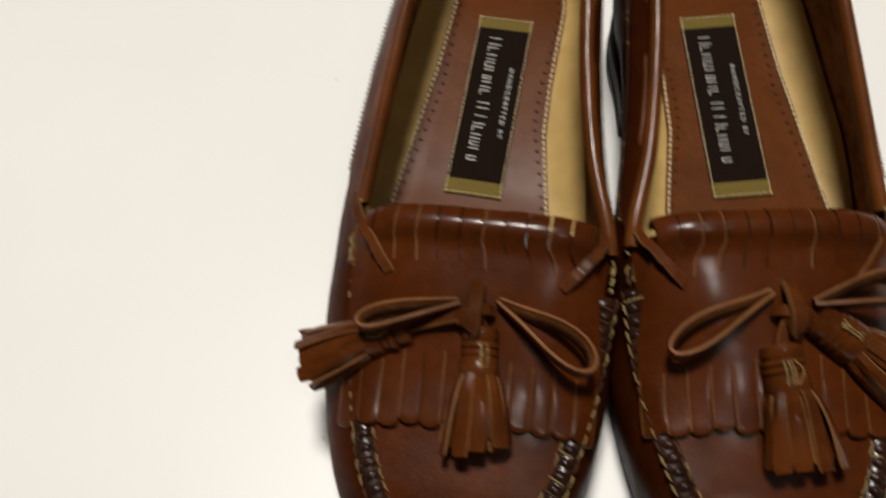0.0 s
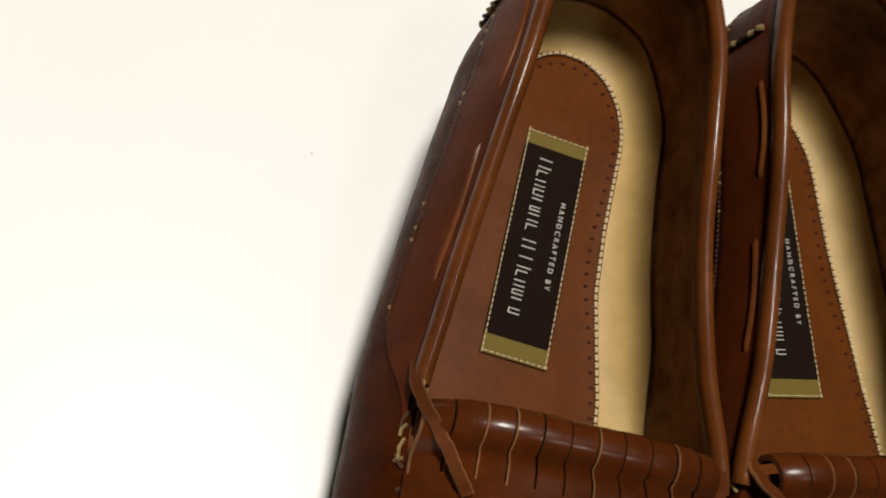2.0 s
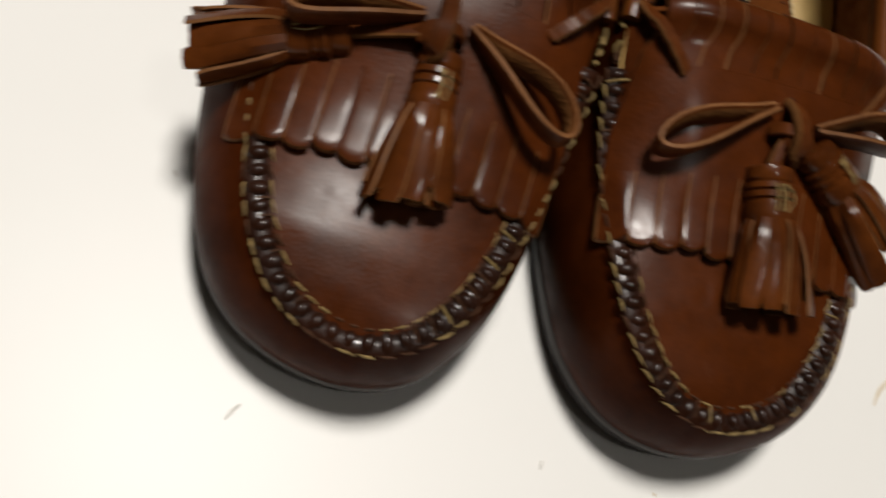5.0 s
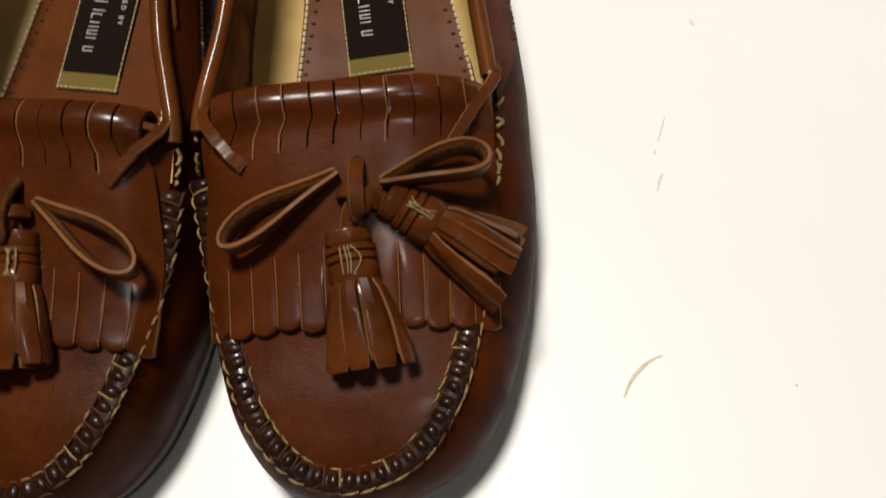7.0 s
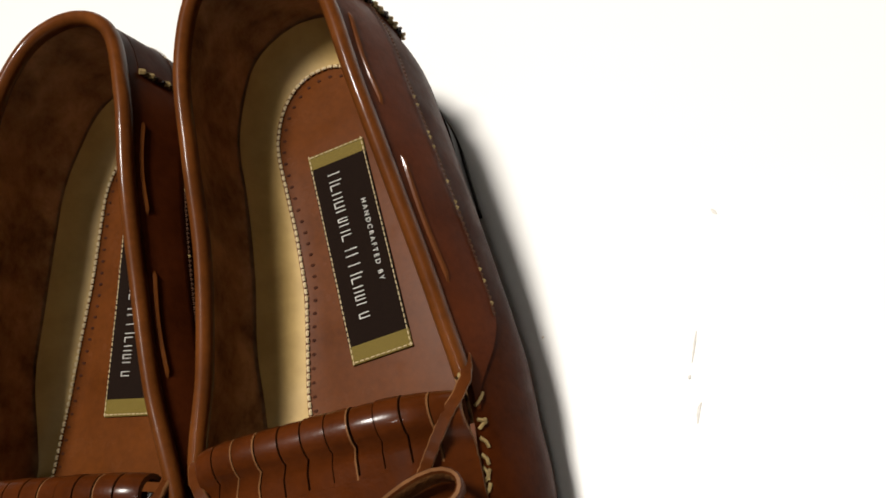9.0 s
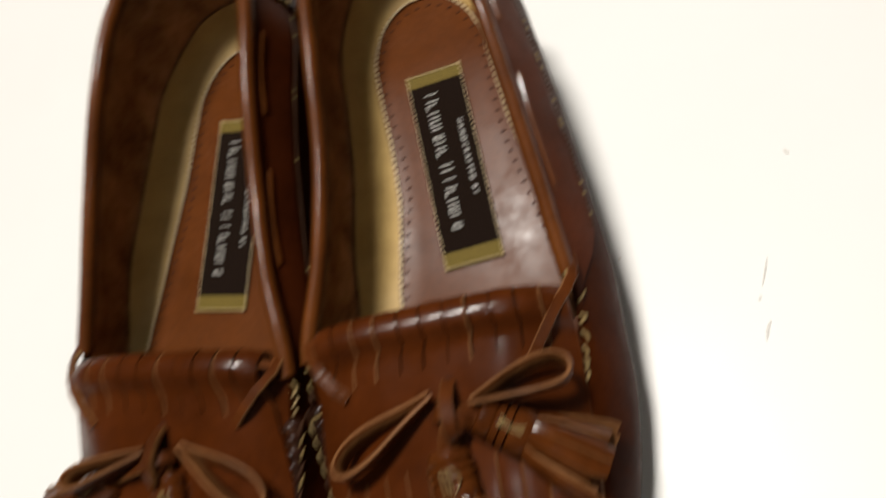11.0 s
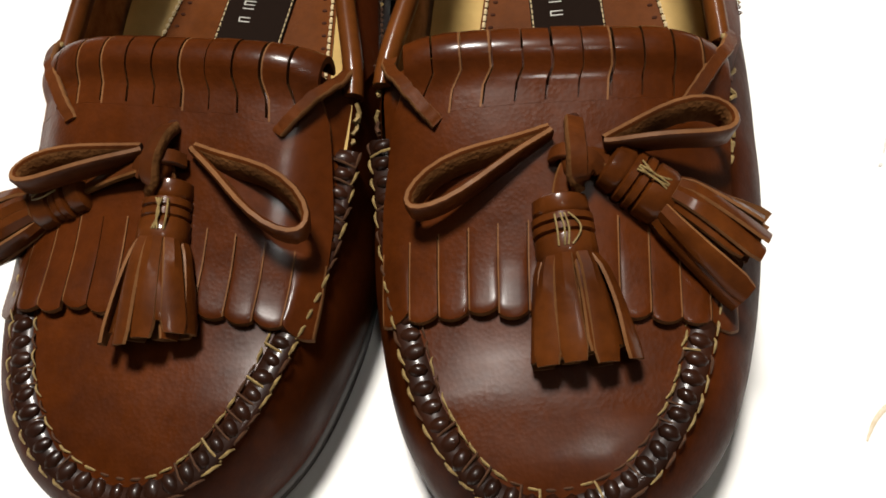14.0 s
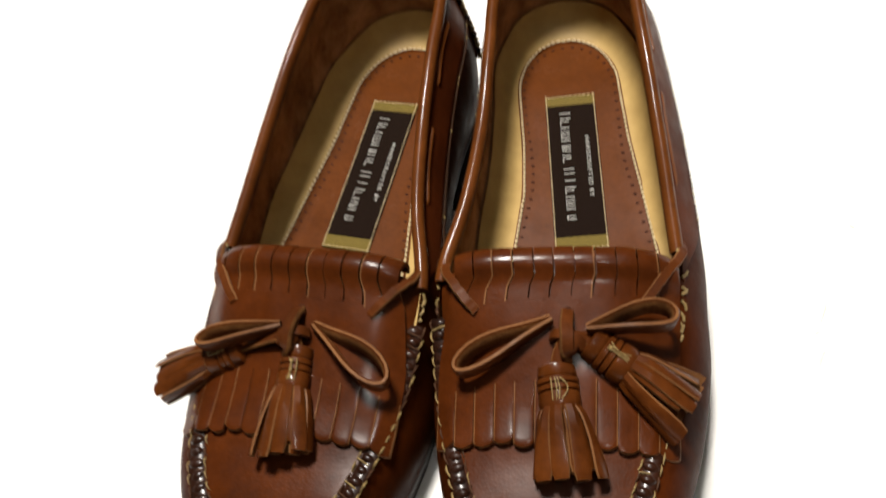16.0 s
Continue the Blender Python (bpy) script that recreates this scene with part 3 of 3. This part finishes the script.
        if p.x > 0 and p.y > 0.064:
            continue
        out = Vector((t.y, -t.x, 0)).normalized()
        upn = (Vector((0, 0, 1)) + out * 0.35).normalized()
        t2 = out.cross(upn).normalized() * -1
        across = upn.cross(t2).normalized()
        s = rng.uniform(0.88, 1.12)
        skew = (across + t2 * rng.uniform(-0.3, 0.3)).normalized()
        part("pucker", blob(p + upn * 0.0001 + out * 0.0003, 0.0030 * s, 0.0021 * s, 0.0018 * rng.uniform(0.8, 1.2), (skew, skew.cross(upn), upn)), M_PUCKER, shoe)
        for sgn in (1, -1):
            c = p + out * (0.0036 * sgn) + upn * (0.0001 if sgn > 0 else 0.0010)
            w = rng.uniform(0.0, 0.0005) * sgn
            ln = rng.uniform(0.0019, 0.0026)
            thick = rng.uniform(0.0003, 0.00042) if sgn > 0 else rng.uniform(0.00028, 0.00038)
            part("stitch", tube(catmull([c - t2 * ln - across * w - upn * 0.0005, c - t2 * ln * 0.3 + upn * 0.0005, c + t2 * ln * 0.3 + upn * 0.0004, c + t2 * ln + across * w - upn * 0.0006], 2), thick, thick, 5, taper=lambda q: 0.5 + 0.6 * math.sin(math.pi * q)), M_WAXTHREAD if rng.random() < 0.65 else M_DARKTHREAD, shoe)
        # thread crossing over the gather
        if rng.random() < 0.55:
            o = t2 * 0.0022
            part("stitch", tube([p + o - across * 0.0036, p + o + upn * 0.0010, p + o * 0.7 + across * 0.0036], 0.00034, 0.00034, 5), M_WAXTHREAD if rng.random() < 0.2 else M_DARKTHREAD, shoe)

    # kiltie: body, fringe strips, folded top
    NK = 12
    y_split, y_top = 0.069, 0.0972
    rows = [[kilt(i / 36, y_split + (y_top - y_split) * j / 12) for i in range(37)] for j in range(13)]
    kiltie = part("kiltie", slab(rows, 0.0018), M_KILT, shoe, "brown leather kiltie flap with slit fringe")
    for k in range(NK):
        u0, u1 = k / NK + rng.uniform(0.0005, 0.0022), (k + 1) / NK - rng.uniform(0.0005, 0.0022)
        lift = rng.uniform(-0.0003, 0.0004)
        flare = rng.uniform(0.0006, 0.0016)
        bow, tilt = rng.uniform(0.0001, 0.0003), rng.uniform(-0.0006, 0.0006)
        tip = 0.0505 - 0.0078 * (u0 + u1) / 2 + rng.uniform(-0.0007, 0.0007)
        rows = []
        nj = 16
        for j in range(nj + 1):
            f = (j / nj) ** 1.5
            row = []
            for i in range(9):
                w = (0.0, 0.05, 0.14, 0.3, 0.5, 0.7, 0.86, 0.95, 1.0)[i]
                yy = tip + 0.0014 * abs(2 * w - 1) ** 2.2
                y = yy + (y_split + 0.0005 - yy) * f
                p = kilt(u0 + (u1 - u0) * w, y, 0.00264 - 0.0004 * (1 - f) + lift * (1 - f) + bow * (1 - abs(2 * w - 1) ** 5) * min(1, 2.2 * (1 - f)) + flare * (1 - f) ** 2 + tilt * (w - 0.5) * (1 - f) - 0.0004 * max(0, 1 - f * 12) ** 2)
                row.append(p)
            rows.append(row)
        geo = slab(rows, 0.0016)
        rng_side = k < NK // 2 if side > 0 else k < NK * 0.6
        # cut edges, plus a pale top line painting light caught along one side
        part("fringe_strip", geo, M_KILT, kiltie, "", True, M_EDGE, list(range(2 * nj * 8, len(geo[1]))) + [2 * (j * 8 + (0 if rng_side else 7)) for j in range(nj)])
    # the fold over the throat, cut into strips
    NF = 11
    for k in range(NF):
        u0, u1 = k / NF + rng.uniform(0.001, 0.0055), (k + 1) / NF - rng.uniform(0.001, 0.0055)
        dr = rng.uniform(-0.0003, 0.0006)
        rows, inner = [], []
        lean = rng.uniform(-0.0012, 0.0012)
        for j in range(16):
            row, row2 = [], []
            for i in range(5):
                w = (-1, -0.86, 0, 0.86, 1)[i]
                u = u0 + (u1 - u0) * (w + 1) / 2
                if j < 5:
                    p = kilt(u, 0.0967 - abs(lean) * 0.5 + 0.0013 * j, 0.00266)
                    q = p - Vector((0, -0.0002, 0.0018))
                else:
                    a = math.radians(22 + 185 * (j - 5) / 10)
                    base = kilt(u, 0.1095 + 0.003 * (1 - u), 0.0)
                    r = 0.0068 + dr * 0.5 - 0.00010 * w * w
                    cz = base.z - 0.0002
                    p = Vector((base.x, base.y - r * math.cos(a), cz + r * math.sin(a)))
                    r2 = r - 0.0018
                    q = Vector((base.x, base.y - r2 * math.cos(a), cz + r2 * math.sin(a)))
                row.append(p)
                row2.append(q)
            rows.append(row)
            inner.append(row2)
        geo = two_sided(rows, inner)
        # cut edges; some strips also get a painted edge highlight on top
        part("fold_strip", geo, M_KILT, kiltie, "", True, M_EDGE, list(range(2 * 15 * 4, len(geo[1]))) + ([2 * (j * 4 + 3) for j in range(15)] if rng.random() < 0.33 else []))

    # collar: rolled binding round the opening
    ring_k = [k for k in range(5 * SPAN + 4, 17 * SPAN + 1)]
    path = [E_LOOP[k % NS] + Vector((0, 0, -0.0008)) for k in ring_k]
    part("collar_binding", tube(path, 0.0028, 0.0036, 12), M_COLLAR, shoe, "rolled lighter brown collar binding")
    rows = []
    k0, k1 = 5 * SPAN + 1, 17 * SPAN + 1
    for v in range(7):
        row = []
        for k in range(k0, k1):
            ends = smoothstep(0, 9, k - k0) * smoothstep(0, 9, k1 - 1 - k)
            low = 0.94 - 0.33 * ends
            vv = low + (0.975 - low) * max(v - 0.6, 0) / 5.4
            row.append(wall_at(k, vv) + outward(S_LOOP, k % NS) * (0.0009 if v else -0.0003))
        rows.append(row)
    part("collar_panel", grid(rows), M_BAND, shoe, "brown collar panel under the binding")
    # stitch line under the binding
    for k in range(5 * SPAN + 9, 17 * SPAN - 4):
        ends = smoothstep(0, 9, k - 5 * SPAN - 1) * smoothstep(0, 9, 17 * SPAN - k)
        hv = 0.985 - 0.325 * ends
        for f in (0.0, 0.5):
            p, q = wall_at(k + f, hv), wall_at(k + f + 0.28, hv)
            o = outward(S_LOOP, k) * 0.0011
            part("stitch", tube([p + o, (p + q) / 2 + o * 1.6, q + o], 0.00034, 0.0003, 4), M_WAXTHREAD if rng.random() < 0.15 else M_DARKTHREAD, shoe)
    # thong that shows along the collar
    for a, b in ((6.15, 7.35), (7.75, 8.9), (13.2, 14.3), (14.8, 15.9)):
        pts = []
        for j in range(12):
            s = (a + (b - a) * j / 11) * SPAN
            dip = 0.02 * math.sin(math.pi * j / 11)
            pts.append(wall_at(s, 0.90 + dip) + outward(S_LOOP, int(s)) * (0.0006 if 0 < j < 11 else -0.0008))
        part("thong", tube(pts, 0.0012, 0.0009, 6), M_COLLAR, shoe, "leather thong threaded through the collar")

    # lining: from the binding down to the insole
    def lining_ends(k):
        t, nrm = E_LOOP[k % NS], outward(S_LOOP, k % NS)
        q = S_LOOP[k % NS] - nrm * 0.0025
        return t - nrm * 0.0026, Vector((q.x, q.y, insole_z(q.y) + 0.001)), nrm

    def lining_at(k, f):
        a, b, nrm = lining_ends(k)
        return a.lerp(b, f) + nrm * ((0.0045 - 0.0042 * smoothstep(0.23, 0.265, a.y)) * math.sin(math.pi * f))

    rows = [[lining_at(k, v / 10) for k in range(5 * SPAN, 17 * SPAN + 1)] for v in range(11)]
    part("lining", grid(rows), M_SUEDE, shoe, "brown suede heel lining")

    # insole: tan cushion with curled edge, brown leather sock on top
    rows = [[] for _ in range(9)]
    for k in range(5 * SPAN, 17 * SPAN + 1):
        a, b, nrm = lining_ends(k)
        rise = (0.0112 + 0.003 * smoothstep(0.24, 0.28, b.y)) * (0.08 + 0.92 * smoothstep(2, 16, k - 5 * SPAN) * smoothstep(2, 16, 17 * SPAN - k))
        f = min(0.995, max(0.3, 1 - rise / max(a.z - b.z, 0.01)))
        edge = lining_at(k, f) - nrm * 0.0012
        mid = Vector((0, min(max(b.y, 0.1), 0.232), 0))
        inner = b.lerp(mid, 0.55)
        inner.z = insole_z(inner.y)
        corner = b.lerp(mid, 0.10)
        corner.z = insole_z(corner.y)
        for r in range(9):
            t = r / 8
            rows[r].append((1 - t) ** 2 * edge + 2 * t * (1 - t) * corner + t * t * inner)
    part("insole_cushion", grid(rows), M_TAN, shoe, "tan leather insole cushion with curled edge")

    def sock_half(y, sgn):
        half = [0.0350, 0.0318, 0.0252, 0.0242, 0.0248] if sgn < 0 else [0.0355, 0.0325, 0.0290, 0.0262, 0.0246]
        base = np.interp(y, [0.09, 0.145, 0.18, 0.205, 0.235], half) * math.sqrt(max(0.0, 1 - (max(0.0, y - 0.236) / 0.0345) ** 2.2))
        return float(sgn * base)

    rows = []
    sock_y = list(np.linspace(0.085, 0.245, 24)) + [0.249, 0.253, 0.2565, 0.2595, 0.262, 0.2642, 0.266, 0.2674, 0.2686, 0.2695, 0.2702]
    for y in sock_y:
        a, b = sock_half(y, -1), sock_half(y, 1)
        rows.append([(a + (b - a) * i / 12, y, insole_z(y) + 0.0014 + 0.004 * max(0, (abs(2 * i / 12 - 1) - 0.8)) ** 1.5) for i in range(13)])
    part("insole_sock", slab(rows, 0.0018), M_SOCK, shoe, "brown leather insole sock with pierced holes")
    # sock's seam: stitches, and dark dots painting the shade in pierced holes
    pts = [Vector((sock_half(y, -1) + 0.0012, y, 0)) for y in np.linspace(0.118, 0.245, 60)] + [Vector((sock_half(y, -1) * 0.95, y - 0.0012, 0)) for y in sock_y[24:]]
    pts += [Vector((sock_half(y, 1) * 0.95, y - 0.0012, 0)) for y in reversed(sock_y[24:])] + [Vector((sock_half(y, 1) - 0.0012, y, 0)) for y in np.linspace(0.245, 0.118, 60)]
    dist = [0.0]
    for p, q in zip(pts, pts[1:]):
        dist.append(dist[-1] + (q - p).length)
    total, d = dist[-1], 0.001
    xs, yy = [p.x for p in pts], [p.y for p in pts]
    sock_seam = lambda d: Vector((float(np.interp(d, dist, xs)), float(np.interp(d, dist, yy)), insole_z(float(np.interp(d, dist, yy))) + 0.0023))
    count = 0
    while d < total - 0.003:
        p, q = sock_seam(d), sock_seam(d + 0.0016)
        part("stitch", tube([p, (p + q) / 2 + Vector((0, 0, 0.0005)), q], 0.00056, 0.0005, 5), M_THREAD, shoe)
        if count % 2 == 0:
            c = p + (Vector((0, 0.19, p.z)) - p).normalized() * 0.0040
            part("hole_dot", blob((c.x, c.y, insole_z(c.y) + 0.0015), 0.0010, 0.0007, 0.0004, None, 8, 3), M_HOLE_SHADE, shoe)
        d += 0.0026
        count += 1

    label_patch(shoe, side)

    # laces through the vamp corners, bow, tassels
    if side > 0:
        knot = Vector((-0.0085, 0.0805, 0.0684))
        t1 = ((-0.0134, 0.0732, 0.0628), (-0.0116, 0.0345, 0.0515))
        t2 = ((-0.0010, 0.0810, 0.0655), (0.0330, 0.0580, 0.0500))
        l1 = ((-0.0140, 0.0885, 0.0680), (-0.0490, 0.0725, 0.0640))
        l2 = ((-0.0010, 0.0835, 0.0680), (0.0300, 0.0880, 0.0675))
    else:
        knot = Vector((-0.0140, 0.0805, 0.0690))
        t1 = ((-0.0165, 0.0785, 0.0640), (-0.0220, 0.0385, 0.0530))
        t2 = ((0.0070, 0.0760, 0.0600), (0.0442, 0.0632, 0.0455))
        l1 = ((-0.0080, 0.0835, 0.0675), (0.0235, 0.0718, 0.0650))
        l2 = ((-0.0215, 0.0862, 0.0670), (-0.0545, 0.0700, 0.0635))
    hump = [knot + Vector(v) for v in ((0.0006, 0.0108, 0.0008), (0.0004, 0.0080, 0.0026), (0.0, 0.0035, 0.0044), (-0.0002, -0.0020, 0.0043), (-0.0006, -0.0058, 0.0012), (-0.0006, -0.0066, -0.0022))]
    wrap = [knot + Vector(v) for v in ((-0.0056, 0.0024, -0.0014), (-0.0036, 0.0012, 0.0018), (-0.0002, -0.0002, 0.0030), (0.0034, -0.0014, 0.0016), (0.0054, -0.0030, -0.0016))]
    bow = part("bow_knot", merge(blob(knot + Vector((0.0004, -0.0010, -0.0004)), 0.0043, 0.0056, 0.0036, None, 12, 8), strap(catmull(wrap, 5), 0.0042, 0.0018, (0.1, -0.2, 1))), M_LACE, shoe, "brown leather bow knot")
    part("knot_strap", strap(catmull(hump, 6), 0.0048, 0.0030, (0.25, 0.15, 1)), M_LACE, bow, "raw-edged lace over the knot", True, M_RAW, [f for f in range(30 * 8) if f % 8 in (0, 2, 3, 7)])
    # no real opening: a dark dot gives the shade where the lace emerges
    part("lace_hole_dot", blob(knot + Vector((0.0007, 0.0122, 0.0010)), 0.0016, 0.0012, 0.0007), M_HOLE_SHADE, bow)
    loop_lace(bow, l1[0], l1[1], 0.0054 if side > 0 else 0.0046, 0.002)
    loop_lace(bow, l2[0], l2[1], 0.0070, 0.003)
    for n_, (a, b) in enumerate((t1, t2)):
        a, b = Vector(a), Vector(b)
        run = catmull([knot + Vector((0, 0, 0.001)), knot.lerp(a, 0.6) + Vector((0, 0, 0.0016)), a + (b - a).normalized() * 0.003 + Vector((0, 0, 0.001))], 5)
        part("tassel_lace", strap(run, 0.0052, 0.0018, (0.1, 0.1, 1)), M_LACE, bow, "flat lace with raw edges", True, M_RAW, [f for f in range((len(run) - 1) * 8) if f % 8 in (0, 2, 3, 7)])
        tassel(shoe, a, b, 0.0118 if side > 0 else 0.0104, 11 * n_ + side + 5, 1.14 if side > 0 else 1.02)
    # lace ends at the vamp's corners
    z = lambda x, y, h=0.0045: (x, y, vamp(x, y) + h)
    for pts in ([(-0.0515, 0.125, 0.067), (-0.0535, 0.1150, 0.0700), z(-0.0500, 0.1060, 0.0055), z(-0.0455, 0.0990, 0.0050), z(-0.0415, 0.0945, 0.0026)],
                [(0.0370, 0.127, 0.060), (0.0365, 0.118, 0.0645), z(0.0300, 0.107, 0.0060), z(0.0235, 0.0985, 0.0048), z(0.0180, 0.0925, 0.0024)]):
        path = catmull(pts, 8)
        path = [p + Vector((rng.uniform(-0.0002, 0.0002), 0, rng.uniform(-0.0002, 0.0002))) for p in path]
        part("vamp_lace", strap(path, 0.0037, 0.0020, (0.25, -0.35, 0.9)), M_LACE, shoe, "flat leather lace across the vamp corner", True, M_EDGE, [f for f in range((len(path) - 1) * 8 + 2) if f % 8 in (0, 2, 3, 7) or f >= (len(path) - 1) * 8])
    # cut ends of the collar's cord
    for c in ((0.0352, 0.1195, 0.0645),):
        part("cord_end", blob(c, 0.0008, 0.0012, 0.0008), M_WAXTHREAD, shoe, "cream cord end")
    # waxed whip stitches at the seam's ends
    for first, last in ((4.45, 5.15), (16.95, 17.7)):
        for j in range(8):
            k = (first + (last - first) * j / 7) * SPAN
            o = outward(S_LOOP, int(k) % NS) * 0.0007
            up_end, low = wall_at(k + rng.uniform(-0.3, 0.3), 0.985), wall_at(k + rng.choice((-1.1, 1.1)) * rng.uniform(0.5, 1.1), rng.uniform(0.88, 0.93))
            part("stitch", tube([up_end + o, (up_end + low) / 2 + o * 1.7, low + o * 0.6], 0.0006, 0.0005, 5), M_WAXTHREAD if rng.random() < 0.8 else M_DARKTHREAD, shoe)
    return shoe


def two_sided(rows, inner):
    """A closed strip between an outer and an inner sheet."""
    nv, nu = len(rows), len(rows[0])
    vs = [p for r in rows for p in r] + [p for r in inner for p in r]
    n = nv * nu
    fs = []
    for j in range(nv - 1):
        for i in range(nu - 1):
            a, b, c, d = j * nu + i, j * nu + i + 1, (j + 1) * nu + i + 1, (j + 1) * nu + i
            fs += [(a, b, c, d), (a + n, d + n, c + n, b + n)]
    ring = [j for j in range(nu)] + [j * nu + nu - 1 for j in range(1, nv)] + [(nv - 1) * nu + i for i in range(nu - 2, -1, -1)] + [j * nu for j in range(nv - 2, 0, -1)]
    for k, a in enumerate(ring):
        b = ring[(k + 1) % len(ring)]
        fs.append((b, a, a + n, b + n))
    return vs, fs


def slab_like(rows):
    inner = [[p - Vector((p.x, p.y - 0.2, 0)).normalized() * 0.0014 for p in r] for r in rows]
    return two_sided(rows, inner)



def scuff(pts, r, mat):
    """A flat mark left on the surface."""
    part("scuff", tube(catmull([(x, y, 0.0002) for x, y in pts], 4), r, 0.00022, 6, taper=lambda t: 0.35 + 0.65 * math.sin(math.pi * min(max(t, 0.05), 0.95))), mat, bpy.data.objects["floor"])


scuff([(0.1345, 0.0375), (0.1375, 0.0435), (0.142, 0.0485), (0.1462, 0.0512)], 0.0007, M_SCUFF)
scuff([(0.1462, 0.0512), (0.1485, 0.0520)], 0.0005, M_GREYSCUFF)
scuff([(0.122, -0.0150), (0.1245, -0.0138), (0.1265, -0.0142)], 0.0009, M_SCUFF)
scuff([(0.1525, 0.115), (0.1535, 0.119), (0.155, 0.122)], 0.0006, M_GREYSCUFF)
scuff([(0.1525, 0.1305), (0.1532, 0.132)], 0.0006, M_GREYSCUFF)
scuff([(0.1545, 0.136), (0.1565, 0.142), (0.158, 0.147)], 0.0004, M_GREYSCUFF)
scuff([(0.172, 0.192), (0.1735, 0.1895)], 0.0007, M_GREYSCUFF)
scuff([(-0.0755, -0.0165), (-0.074, -0.0135), (-0.0725, -0.0115)], 0.0005, M_GREYSCUFF)
scuff([(-0.1085, 0.0525), (-0.107, 0.0505)], 0.0005, M_GREYSCUFF)
scuff([(0.0158, -0.0105), (0.0164, -0.0075)], 0.0004, M_GREYSCUFF)
scuff([(0.0527, -0.0102), (0.0535, -0.0098)], 0.0005, M_SCUFF)
scuff([(0.1038, 0.1555), (0.1043, 0.1562)], 0.0004, M_SCUFF)
scuff([(0.1907, 0.0408), (0.1913, 0.0413)], 0.0005, M_SCUFF)
scuff([(-0.1243, 0.2297), (-0.1237, 0.2303)], 0.0005, M_GREYSCUFF)

loafer(1)
loafer(-1)
FLIP = 1.0
